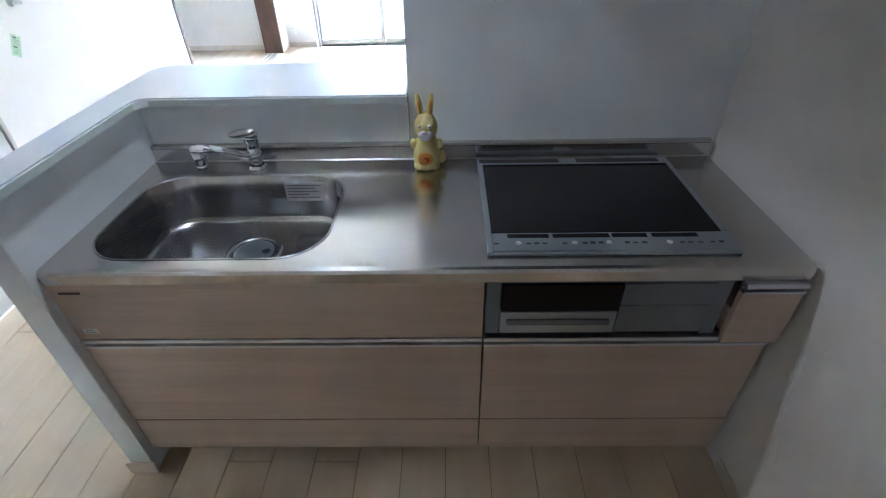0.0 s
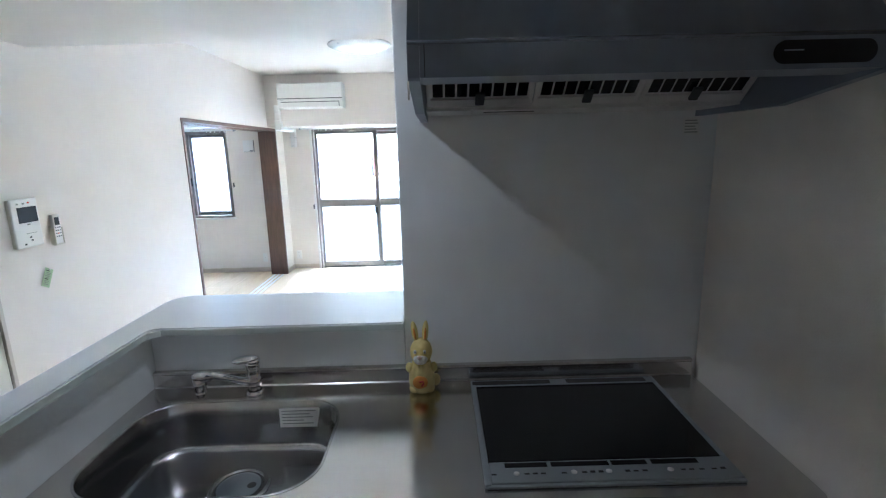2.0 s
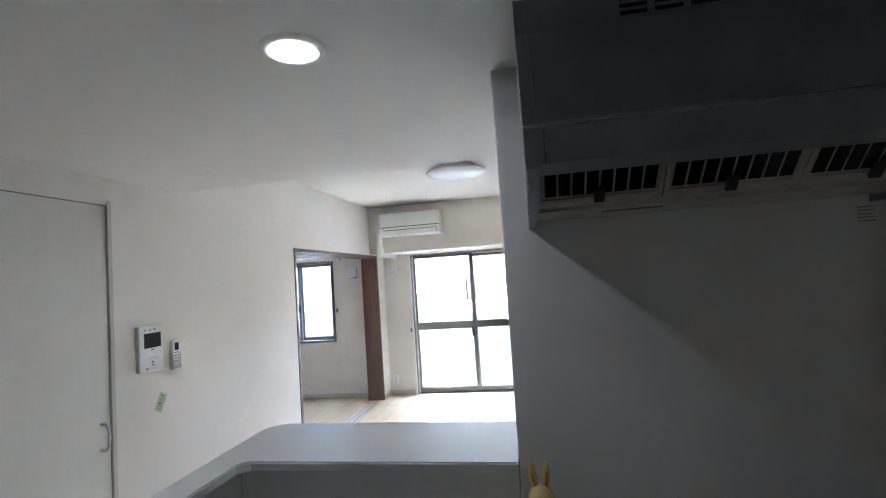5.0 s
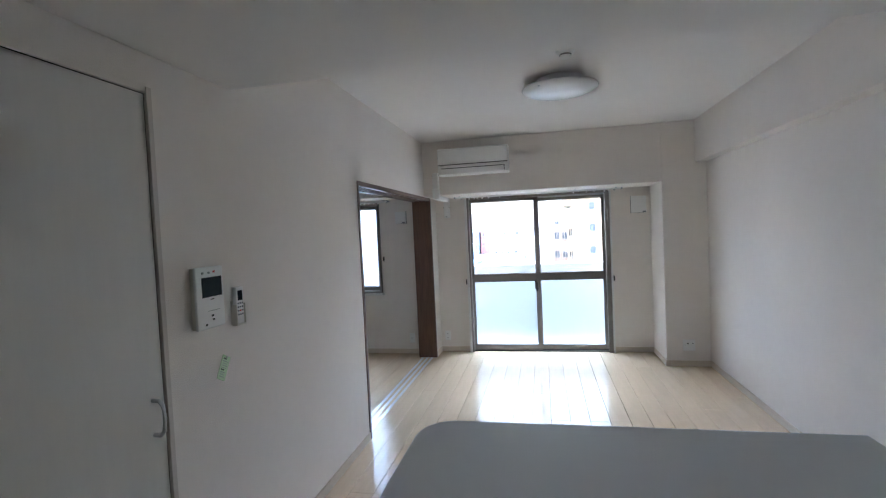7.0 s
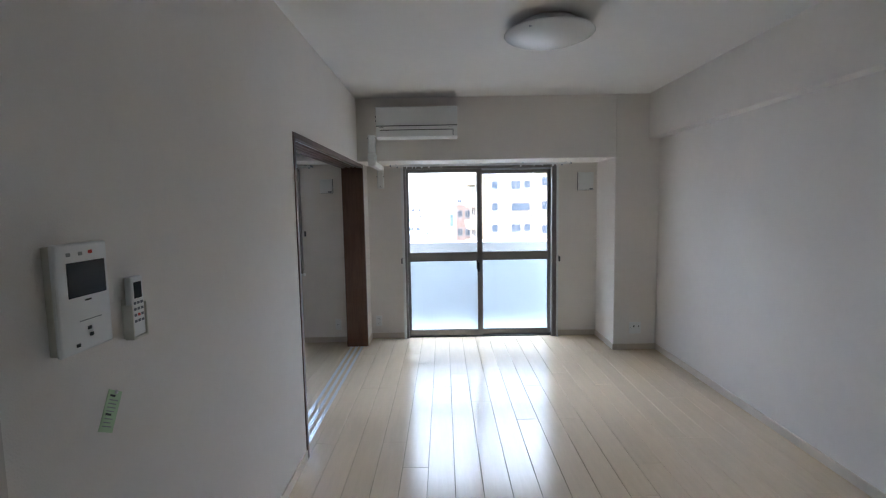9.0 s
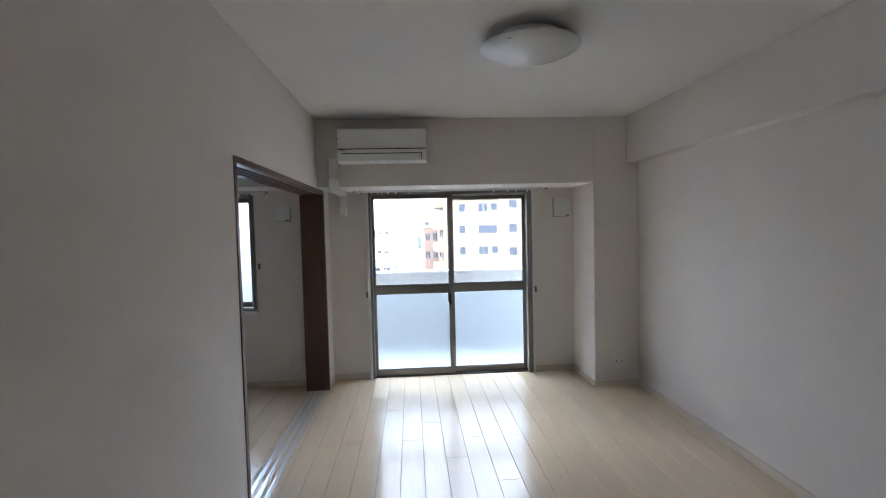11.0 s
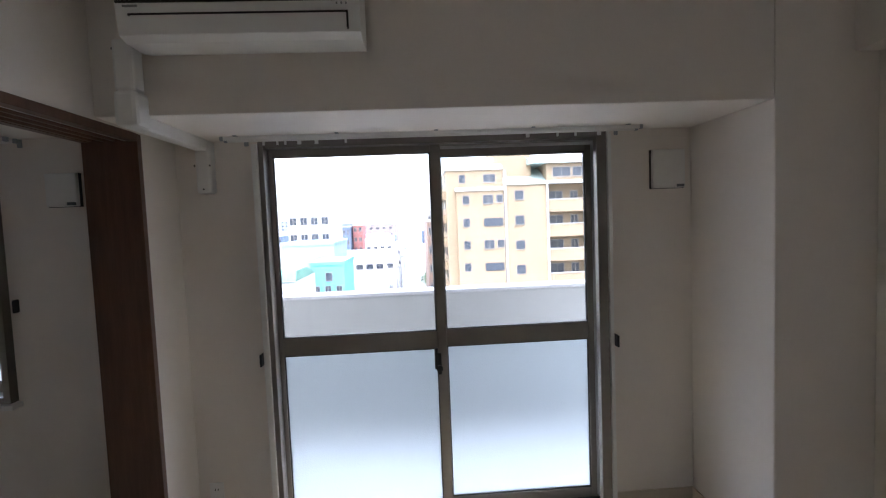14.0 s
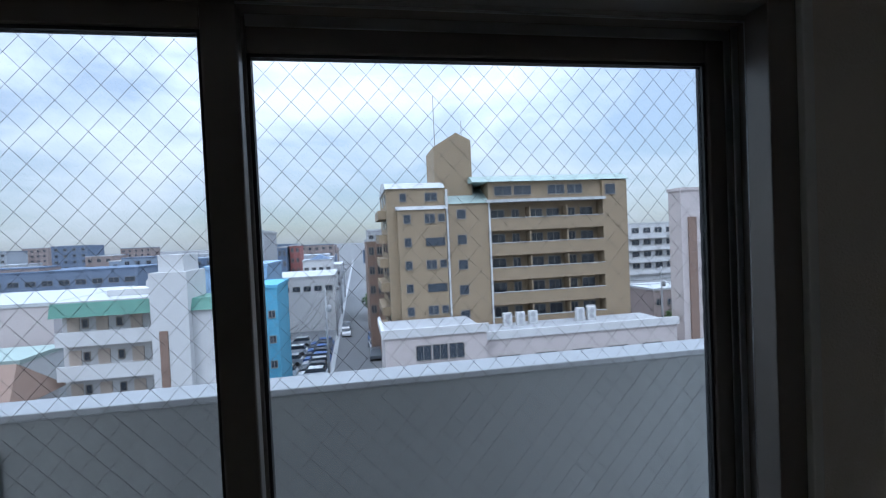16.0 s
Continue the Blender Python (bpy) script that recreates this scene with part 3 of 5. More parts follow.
# ---- balcony ----
solid("balcony_floor", boxes((-7.0, YN + 0.16, -0.30, 6.0, 8.35, -0.10)), M_BFLOOR, "grey-white balcony floor sheet", "floor", kind="structure")
par = solid("balcony_parapet", boxes((-7.0, 8.35, -0.6, 6.0, 8.52, 0.955)), M_CONC, "solid grey rendered balcony parapet", "parapet", kind="structure")
part("coping", boxes((-7.0, 8.338, 0.955, 6.0, 8.532, 0.985), bevel=0.006), M_COPE, par, "pale painted coping")
brk = thing("laundry_bracket", (-1.910, 8.34, 0.3), "weathered metal laundry pole bracket on the parapet", "bracket")
part("back_plate", boxes((-1.910, 8.318, 0.66, -1.845, 8.34, 0.85), bevel=0.003), M_GREY, brk)
part("arm", tube(bmesh.new(), [(-1.875, 8.318, 0.80), (-1.875, 8.29, 0.83), (-1.900, 8.26, 0.80), (-1.910, 8.26, 0.76)], 0.012), M_GREY, brk)
part("post", cyl(bmesh.new(), (-1.945, 8.31, -0.10), (-1.915, 8.31, 0.95), 0.018), M_GREY, brk)


# ---- kitchen run ----
KX0, KX1, KF, KB, KT = -0.812, 1.045, 1.235, 1.83, 0.85
XM = 0.275


def rounded_loop(x0, x1, y0, y1, r, z, n=8):
    pts = []
    for cx, cy, a in ((x1 - r, y1 - r, 0), (x0 + r, y1 - r, 90), (x0 + r, y0 + r, 180), (x1 - r, y0 + r, 270)):
        pts += [(cx + r * math.cos(radians(a + 90 * i / n)), cy + r * math.sin(radians(a + 90 * i / n)), z) for i in range(n + 1)]
    return pts


def loft(bm, loops, close=False, mi=0, smooth=True):
    rings = [[bm.verts.new(p) for p in lp] for lp in loops]
    n = len(rings[0])
    for a, b in zip(rings, rings[1:]):
        for i in range(n):
            f = bm.faces.new((a[i], a[(i + 1) % n], b[(i + 1) % n], b[i]))
            f.smooth, f.material_index = smooth, mi
    if close:
        bm.faces.new(rings[-1]).material_index = mi
    return rings


SX0, SX1, SY0, SY1, SR = -0.748, -0.133, 1.262, 1.700, 0.125
hole = rounded_loop(SX0, SX1, SY0, SY1, SR, KT)


def to_edge(p, x0, x1, y0, y1, cx, cy):
    dx, dy = p[0] - cx, p[1] - cy
    k = min(((x1 if dx > 0 else x0) - cx) / dx if abs(dx) > 1e-6 else 1e9, ((y1 if dy > 0 else y0) - cy) / dy if abs(dy) > 1e-6 else 1e9)
    return [cx + dx * k, cy + dy * k]


def outer_loop(x0, x1, y0, y1, z):
    pts = [to_edge(p, x0, x1, y0, y1, (SX0 + SX1) / 2, (SY0 + SY1) / 2) for p in hole]
    for c in ((x0, y0), (x1, y0), (x1, y1), (x0, y1)):
        i = min(range(len(pts)), key=lambda j: (pts[j][0] - c[0]) ** 2 + (pts[j][1] - c[1]) ** 2)
        pts[i] = list(c)
    return [(x, y, z) for x, y in pts]


TX0, TX1, TF = -0.810, 1.050, 1.210
bm = bmesh.new()
loft(bm, [[(x, y, KT) for x, y, z in hole], outer_loop(TX0 + 0.004, SX1 + 0.12, TF + 0.012, KB - 0.002, KT)], smooth=False)
box(bm, SX1 + 0.12, TF + 0.012, KT - 0.03, TX1 - 0.004, KB - 0.002, KT)
extrude_x(bm, [(TF + 0.012, KT), (TF + 0.004, KT - 0.0035), (TF, KT - 0.012), (TF + 0.003, KT - 0.042), (TF + 0.012, KT - 0.042)], TX0, TX1)
box(bm, TX0, TF + 0.012, KT - 0.04, TX0 + 0.004, KB - 0.002, KT - 0.0005)
box(bm, TX1 - 0.004, TF + 0.012, KT - 0.04, TX1, KB - 0.002, KT - 0.0005)
top = solid("worktop", bm, M_STEEL, "brushed stainless steel worktop with an upstand", "worktop", base=(0.1, 1.5, KT - 0.04))
bm = extrude_x(bmesh.new(), [(KB - 0.001, KT), (KB - 0.028, KT), (KB - 0.022, KT + 0.004), (KB - 0.020, KT + 0.044), (KB - 0.024, KT + 0.048), (KB - 0.020, KT + 0.055), (KB - 0.001, KT + 0.055)], TX0, TX1)
part("upstand", bm, M_STEEL, top)

bm = bmesh.new()


def bowl(i, z, r):
    return rounded_loop(SX0 + i, SX1 - i, SY0 + i, SY1 - i, r, z)


loft(bm, [bowl(-0.006, KT + 0.0012, SR + 0.006), bowl(-0.002, KT + 0.003, SR + 0.002), bowl(0.002, KT - 0.002, SR - 0.002), bowl(0.008, KT - 0.085, 0.115), bowl(0.012, KT - 0.136, 0.11), bowl(0.017, KT - 0.150, 0.10), bowl(0.026, KT - 0.158, 0.09), bowl(0.042, KT - 0.161, 0.075), bowl(0.075, KT - 0.162, 0.05)], close=True)
sink = solid("sink", bm, M_SINK, "deep stainless steel kitchen sink with rounded corners", "sink", base=(-0.45, 1.5, KT - 0.16))
dx, dy, dz = -0.415, 1.505, KT - 0.162
part("drain_ring", lathe(bmesh.new(), (dx, dy, dz), [(0.066, 0.0005), (0.068, 0.004), (0.082, 0.004), (0.088, 0.001)]), M_SINK, sink)
part("drain_gap", lathe(bmesh.new(), (dx, dy, dz), [(0.0, 0.0008), (0.067, 0.0015)]), M_DARK, sink)
bm = lathe(bmesh.new(), (dx, dy, dz), [(0.0, 0.007), (0.048, 0.0065), (0.060, 0.003), (0.062, 0.001)])
part("drain_cover", bm, M_GREY, sink, "round grey drain cover")
part("finger_notch", lathe(bmesh.new(), (dx + 0.040, dy - 0.004, dz), [(0.0, 0.0082), (0.013, 0.0078)], seg=16), M_DARK, sink)
bm = boxes((-0.345, SY1 - 0.0125, 0.762, -0.215, SY1 - 0.0115, 0.828))
stick = solid("care_sticker", bm, M_WHITE, "white paper care sticker on the sink wall", "sticker")
for i, wd in enumerate((0.11, 0.09, 0.10, 0.07, 0.10)):
    part("text_line", boxes((-0.337, SY1 - 0.0134, 0.818 - i * 0.011, -0.337 + wd, SY1 - 0.0127, 0.8215 - i * 0.011)), M_INKL, stick)

# mixer tap
FX, FY = -0.443, 1.757
tap = thing("mixer_tap", (FX, FY, KT), "chrome single-lever mixer tap with a swivel spout", "tap")
part("base_ring", lathe(bmesh.new(), (FX, FY, KT), [(0.0, 0.0), (0.030, 0.0), (0.030, 0.006), (0.025, 0.012), (0.024, 0.013)]), M_CHROME, tap)
part("body", lathe(bmesh.new(), (FX, FY, KT), [(0.020, 0.010), (0.020, 0.030), (0.023, 0.032), (0.023, 0.056), (0.0195, 0.058), (0.0195, 0.090), (0.022, 0.093), (0.023, 0.112), (0.017, 0.122), (0.0, 0.124)]), M_CHROME, tap)
bm = ball(bmesh.new(), (FX - 0.020, FY - 0.008, KT + 0.124), (0.046, 0.022, 0.013), turn=Matrix.Rotation(radians(-8), 4, "Y"))
ball(bm, (FX + 0.002, FY, KT + 0.116), (0.024, 0.024, 0.018))
part("lever", bm, M_CHROME, tap, "rounded chrome lever")
sp = part("spout", tube(bmesh.new(), [(FX, FY - 0.005, KT + 0.042), (FX - 0.03, FY - 0.022, KT + 0.055), (FX - 0.07, FY - 0.046, KT + 0.079), (FX - 0.108, FY - 0.068, KT + 0.101)], [0.015, 0.0125, 0.0115, 0.0125], seg=16), M_CHROME, tap)
bm = ball(bmesh.new(), (FX - 0.124, FY - 0.077, KT + 0.100), (0.036, 0.022, 0.017), turn=Matrix.Rotation(radians(30), 4, "Z") @ Matrix.Rotation(radians(14), 4, "Y"))
part("spray_head", cyl(cyl(bm, (FX - 0.136, FY - 0.083, KT + 0.098), (FX - 0.136, FY - 0.083, KT + 0.056), 0.020, 0.0175), (FX - 0.136, FY - 0.083, KT + 0.055), (FX - 0.136, FY - 0.083, KT + 0.038), 0.0165, 0.0145), M_CHROME, tap)


def front(name, x0, x1, z0, z1, cab, mat_=None, label=""):
    return part(name, boxes((x0, KF - 0.019, z0, x1, KF - 0.001, z1), bevel=0.0015), mat_ or M_WOOD, cab, label)


def rail(cab, x0, x1, z0, z1):
    bm = extrude_x(bmesh.new(), [(KF - 0.001, z1), (KF - 0.022, z1), (KF - 0.024, z1 - 0.003), (KF - 0.024, z1 - 0.010), (KF - 0.008, z1 - 0.014), (KF - 0.008, z0 + 0.010), (KF - 0.022, z0 + 0.008), (KF - 0.022, z0), (KF - 0.001, z0)], x0, x1)
    return part("grip_rail", bm, M_ALU, cab, "aluminium grip rail")


cab1 = thing("sink_cabinet", ((KX0 + XM) / 2, KF + 0.28, 0), "pale wood-grain sink cabinet with wide drawers", "kitchen cabinet")
part("carcass", boxes((KX0, KF, 0.09, KX0 + 0.018, KB - 0.002, 0.805), (XM - 0.02, KF, 0.09, XM - 0.002, KB - 0.002, 0.805), (KX0 + 0.018, KF, 0.09, XM - 0.02, KB - 0.002, 0.108), (KX0 + 0.018, KB - 0.02, 0.108, XM - 0.02, KB - 0.002, 0.64), (KX0 + 0.018, KF + 0.001, 0.108, XM - 0.02, KF + 0.004, 0.64)), M_CARC, cab1)
front("apron_front", KX0, XM - 0.003, 0.614, 0.806, cab1)
rail(cab1, KX0, XM - 0.003, 0.580, 0.612)
front("drawer", KX0, XM - 0.003, 0.250, 0.578, cab1)
front("bottom_drawer", KX0, XM - 0.003, 0.094, 0.2440, cab1)
# dark filler strip stands in for the shade in the drawer gap
part("drawer_seal", boxes((KX0, KF - 0.0165, 0.2442, XM - 0.004, KF - 0.0005, 0.2498)), M_CARC, cab1, "dark strip drawn as the shade between drawers")
part("toe_board", boxes((KX0, KF + 0.045, 0.0, XM - 0.002, KF + 0.06, 0.09)), M_TOE, cab1, "brown recessed toe board")
part("slot_mark", boxes((-0.79, KF - 0.0205, 0.775, -0.735, KF - 0.0185, 0.783), bevel=0.0008), M_DARK, cab1, "small dark slot")
part("maker_badge", boxes((-0.787, KF - 0.0205, 0.638, -0.747, KF - 0.0185, 0.655), bevel=0.0008), M_WHITE, cab1, "small pale badge")
part("badge_print", boxes((-0.78, KF - 0.0212, 0.648, -0.757, KF - 0.0206, 0.651), (-0.783, KF - 0.0212, 0.642, -0.752, KF - 0.0206, 0.645)), M_INKL, cab1)

cab2 = thing("cooker_cabinet", ((KX1 + XM) / 2, KF + 0.28, 0), "pale wood-grain cabinet under the hob with wide drawers", "kitchen cabinet")
part("carcass", boxes((XM + 0.001, KF, 0.09, XM + 0.018, KB - 0.002, 0.805), (KX1 - 0.018, KF, 0.09, KX1, KB - 0.002, 0.805), (XM + 0.018, KF, 0.09, KX1 - 0.018, KB - 0.002, 0.108), (XM + 0.018, KB - 0.02, 0.108, KX1 - 0.018, KB - 0.002, 0.805), (XM + 0.018, KF + 0.001, 0.108, KX1 - 0.018, KF + 0.004, 0.618)), M_CARC, cab2)
rail(cab2, XM + 0.003, KX1 - 0.012, 0.580, 0.612)
front("drawer", XM + 0.003, KX1 - 0.012, 0.250, 0.578, cab2)
front("bottom_drawer", XM + 0.003, KX1 - 0.012, 0.094, 0.2440, cab2)
# same dark filler as gap shade under the hob drawer
part("drawer_seal", boxes((XM + 0.004, KF - 0.0165, 0.2442, KX1 - 0.013, KF - 0.0005, 0.2498)), M_CARC, cab2, "dark strip drawn as the shade between drawers")
part("toe_board", boxes((XM + 0.001, KF + 0.045, 0.0, KX1, KF + 0.06, 0.09)), M_TOE, cab2, "brown recessed toe board")
sd = part("spice_drawer", boxes((0.896, KF - 0.034, 0.604, 1.044, KF - 0.016, 0.776), (0.905, KF - 0.016, 0.616, 1.03, KF + 0.3, 0.70), bevel=0.0015), M_WOOD, cab2)
part("grip", extrude_x(bmesh.new(), [(KF - 0.016, 0.806), (KF - 0.036, 0.806), (KF - 0.040, 0.800), (KF - 0.040, 0.795), (KF - 0.022, 0.790), (KF - 0.022, 0.785), (KF - 0.038, 0.783), (KF - 0.038, 0.777), (KF - 0.016, 0.777)], 0.896, 1.044), M_ALU, sd, "aluminium drawer grip")

# grill and hob
gr = thing("grill_unit", (0.57, KF, 0.62), "grey built-in fish grill with a dark window", "grill")
part("surround", boxes((XM + 0.004, KF - 0.012, 0.622, XM + 0.040, KF + 0.02, 0.803), (0.845, KF - 0.012, 0.616, 0.881, KF + 0.02, 0.803), (XM + 0.04, KF - 0.012, 0.795, 0.845, KF + 0.02, 0.803), bevel=0.001), M_GREY, gr)
part("body", boxes((XM + 0.04, KF + 0.002, 0.62, 0.845, KF + 0.45, 0.794)), M_DARK, gr)
gd = part("grill_door", boxes((0.317, KF - 0.020, 0.630, 0.613, KF + 0.002, 0.704), bevel=0.003), M_SILVER, gr, "silver grill drawer front")
part("grill_window", boxes((0.317, KF - 0.017, 0.706, 0.613, KF + 0.002, 0.793), bevel=0.001), M_BLACK, gd, "dark glass grill window")
bm = bmesh.new()
box(bm, 0.332, KF - 0.026, 0.664, 0.597, KF - 0.018, 0.682, bevel=0.006, seg=3)
for v in bm.verts:
    v.co.z -= 0.012 * (1 - ((v.co.x - 0.465) / 0.13) ** 2)
part("grill_handle", bm, M_GREY, gd)
part("side_panel", boxes((0.617, KF - 0.016, 0.630, 0.842, KF + 0.002, 0.722), (0.617, KF - 0.016, 0.724, 0.842, KF + 0.002, 0.793), bevel=0.001), M_GREY, gr)

hob = thing("induction_hob", (0.575, 1.53, KT), "black glass induction hob with a silver control strip", "hob")
HX0, HX1, HY0, HY1 = 0.280, 0.898, 1.262, 1.780
part("trim_frame", boxes((HX0, HY0, KT, HX0 + 0.016, HY1, KT + 0.012), (HX1 - 0.014, HY0 + 0.086, KT, HX1, HY1, KT + 0.012), (HX0 + 0.016, HY1 - 0.042, KT, HX1 - 0.014, HY1, KT + 0.011), bevel=0.003), M_SILVER, hob)
part("glass_top", boxes((HX0 + 0.016, HY0 + 0.086, KT, HX1 - 0.014, HY1 - 0.042, KT + 0.010), bevel=0.001), M_BLACK, hob, "black glass cooking top")
part("control_strip", boxes((HX0 + 0.016, HY0 + 0.006, KT, HX1, HY0 + 0.084, KT + 0.011), bevel=0.003), M_SILVER, hob)
part("front_lip", boxes((HX0 + 0.006, HY0 - 0.004, KT + 0.001, HX1, HY0 + 0.006, KT + 0.008), bevel=0.002), M_SILVER, hob)
for a, b in ((0.335, 0.440), (0.45, 0.593), (0.60, 0.688), (0.70, 0.815)):
    part("display", boxes((a, HY0 + 0.060, KT + 0.0105, b, HY0 + 0.077, KT + 0.0118)), M_BLACK, hob)
for xb, yb in ((0.36, 0), (0.50, 0), (0.585, 0), (0.735, 0)):
    part("power_key", lathe(bmesh.new(), (xb, HY0 + 0.038, KT + 0.0108), [(0.0075, 0), (0.0075, 0.0012), (0.0, 0.0015)], seg=20), M_WHITE, hob)
rng = random.Random(4)
for xb in (0.305, 0.385, 0.405, 0.425, 0.475, 0.525, 0.545, 0.565, 0.63, 0.65, 0.672, 0.765, 0.785, 0.81, 0.84, 0.862):
    part("key_mark", boxes((xb - 0.006, HY0 + 0.034, KT + 0.0108, xb + 0.006, HY0 + 0.038 + 0.004 * rng.random(), KT + 0.0116)), M_DARK, hob)
for a, b in ((0.285, 0.545), (0.60, 0.865)):
    part("rear_vent", boxes((a, HY1 - 0.034, KT + 0.0105, b, HY1 - 0.010, KT + 0.0125), bevel=0.0005), M_DARK, hob, "dark slotted rear vent")
    for k in range(18):
        xk = a + 0.01 + (b - a - 0.02) * k / 17
        part("vent_slat", boxes((xk - 0.002, HY1 - 0.032, KT + 0.0126, xk + 0.002, HY1 - 0.012, KT + 0.0138)), M_CARC, hob)

# toy rabbit, one mesh
bm = bmesh.new()
RX, RY, RZ = 0.117, 1.752, KT
lathe(bm, (RX, RY, RZ), [(0.0, 0.0), (0.034, 0.001), (0.043, 0.012), (0.046, 0.035), (0.042, 0.065), (0.033, 0.090), (0.030, 0.098)], seg=28)
ball(bm, (RX, RY, RZ + 0.128), (0.038, 0.035, 0.042))
ball(bm, (RX - 0.002, RY - 0.026, RZ + 0.112), (0.024, 0.016, 0.018), mi=1)
ball(bm, (RX - 0.004, RY - 0.040, RZ + 0.122), (0.008, 0.006, 0.007), u=12, v=8, mi=2)
for sx, tilt in ((-0.020, -10), (0.016, 6)):
    ball(bm, (RX + sx, RY, RZ + 0.19), (0.011, 0.008, 0.036), mi=0, turn=Matrix.Rotation(radians(tilt), 4, "Y"))
    ball(bm, (RX + sx, RY - 0.004, RZ + 0.187), (0.005, 0.006, 0.022), u=12, v=8, mi=3, turn=Matrix.Rotation(radians(tilt), 4, "Y"))
for s in (-1, 1):
    ball(bm, (RX + s * 0.042, RY - 0.008, RZ + 0.078), (0.013, 0.012, 0.016), u=12, v=8)
    ball(bm, (RX + s * 0.026, RY - 0.016, RZ + 0.012), (0.018, 0.024, 0.012), u=12, v=8)
    ball(bm, (RX + s * 0.016 - 0.003, RY - 0.032, RZ + 0.138), (0.0055, 0.004, 0.0065), u=10, v=6, mi=1)
    ball(bm, (RX + s * 0.016 - 0.003, RY - 0.0355, RZ + 0.138), (0.0024, 0.002, 0.003), u=8, v=6, mi=4)
ball(bm, (RX + 0.048, RY + 0.004, RZ + 0.03), (0.016, 0.014, 0.02), u=12, v=8)
ball(bm, (RX - 0.004, RY - 0.040, RZ + 0.042), (0.026, 0.008, 0.022), u=16, v=10, mi=3)
ball(bm, (RX - 0.001, RY - 0.0455, RZ + 0.047), (0.010, 0.004, 0.004), u=10, v=6, mi=5)
ball(bm, (RX + 0.004, RY - 0.0455, RZ + 0.038), (0.004, 0.004, 0.009), u=10, v=6, mi=5, turn=Matrix.Rotation(radians(35), 4, "Y"))
bmesh.ops.scale(bm, vec=(0.96, 1.02, 1.07), space=Matrix.Translation((-RX, -RY, -RZ)), verts=bm.verts)
solid("toy_rabbit", bm, [M_YELLOW, M_WHITE, M_PINK, M_ORANGE, M_DARK, M_RED], "yellow soft vinyl toy rabbit standing on the worktop", "toy", base=(RX, RY, RZ))

# ---- cooker hood ----
HL, HR, HF = 0.138, 1.023, 1.182
hood = thing("cooker_hood", ((HL + HR) / 2, 1.5, 1.735), "slate-grey sloped cooker hood with slotted front", "cooker hood")
side = [(1.428, 2.178), (1.428, 2.088), (1.376, 2.078), (HF + 0.006, 1.838), (HF, 1.828), (HF, 1.772), (HF + 0.01, 1.768), (1.46, 1.728), (1.828, 1.728), (1.828, 2.178)]
bm = extrude_x(bmesh.new(), side, HL, HL + 0.022)
part("side_panel", bm, M_HOOD, hood)
part("side_panel", extrude_x(bmesh.new(), side, HR - 0.022, HR), M_HOOD, hood)
shell = [(1.428, 2.178), (1.428, 2.088), (1.376, 2.078), (HF + 0.006, 1.838), (HF, 1.828), (HF, 1.772), (HF + 0.012, 1.772), (HF + 0.012, 1.826), (1.384, 2.064), (1.44, 2.074), (1.44, 2.178)]
part("front_shell", extrude_x(bmesh.new(), shell, HL + 0.0225, HR - 0.0225), M_HOOD, hood)
part("top_panel", boxes((HL + 0.0225, 1.441, 2.165, HR - 0.0225, 1.826, 2.177), (HL + 0.0225, 1.80, 1.76, HR - 0.0225, 1.826, 2.164)), M_HOOD, hood)
# added bar, glossier than the shell, gives the fold its highlight line
part("folded_edge", cyl(bmesh.new(), (HL + 0.001, HF + 0.0045, 1.8315), (HR - 0.001, HF + 0.0045, 1.8315), 0.0052, seg=20), M_HOODE, hood, "glossy bar added along the fold to catch a highlight")
part("lower_flange", boxes((HL + 0.0225, HF + 0.0125, 1.7725, HR - 0.0225, 1.280, 1.778)), M_HOOD, hood)
part("chrome_edge", boxes((HL - 0.0015, HF + 0.01, 1.735, HL + 0.002, HF + 0.014, 1.768)), M_CHROME, hood, "bright metal edge")
part("packing_strip", boxes((HL, 1.436, 2.1785, HR, 1.46, ZK + 0.009)), M_WHITE, hood, "white packing strip to the ceiling")
for i in range(7):
    for k in range(3):
        xs = 0.351 + i * 0.0675
        part("vent_slot", boxes((xs, 1.4262, 2.112 + k * 0.0155, xs + 0.053, 1.4292, 2.121 + k * 0.0155), bevel=0.0014), M_BLACK, hood)
part("panel_seam", boxes((0.1685, HF - 0.0006, 1.773, 0.1697, HF + 0.001, 1.828)), M_BLACK, hood, "thin dark seam")
bm = box(bmesh.new(), 0.814, HF - 0.0035, 1.781, 0.959, HF + 0.0005, 1.821)
for xc in (0.814, 0.959):
    cyl(bm, (xc, HF - 0.00345, 1.801), (xc, HF + 0.0005, 1.801), 0.02, seg=24)
cp = part("control_panel", bm, M_BLACK, hood, "black rounded control panel")
part("panel_print", boxes((0.811, HF - 0.0042, 1.803, 0.846, HF - 0.0036, 1.805)), M_SILVER, cp)
under = part("under_tray", boxes((HL + 0.023, 1.60, 1.744, HR - 0.023, 1.80, 1.752), (HL + 0.023, 1.594, 1.752, HR - 0.023, 1.602, 1.765), bevel=0.001), M_HOODB, hood, "pale metal underside tray")
part("light_slit", boxes((0.32, 1.66, 1.7425, 0.46, 1.672, 1.7445)), M_DARK, hood)
FT = Matrix.Translation((0, 1.592, 1.760)) @ Matrix.Rotation(math.atan2(0.168, -0.19), 4, "X")
FW = (HR - HL - 0.05) / 3
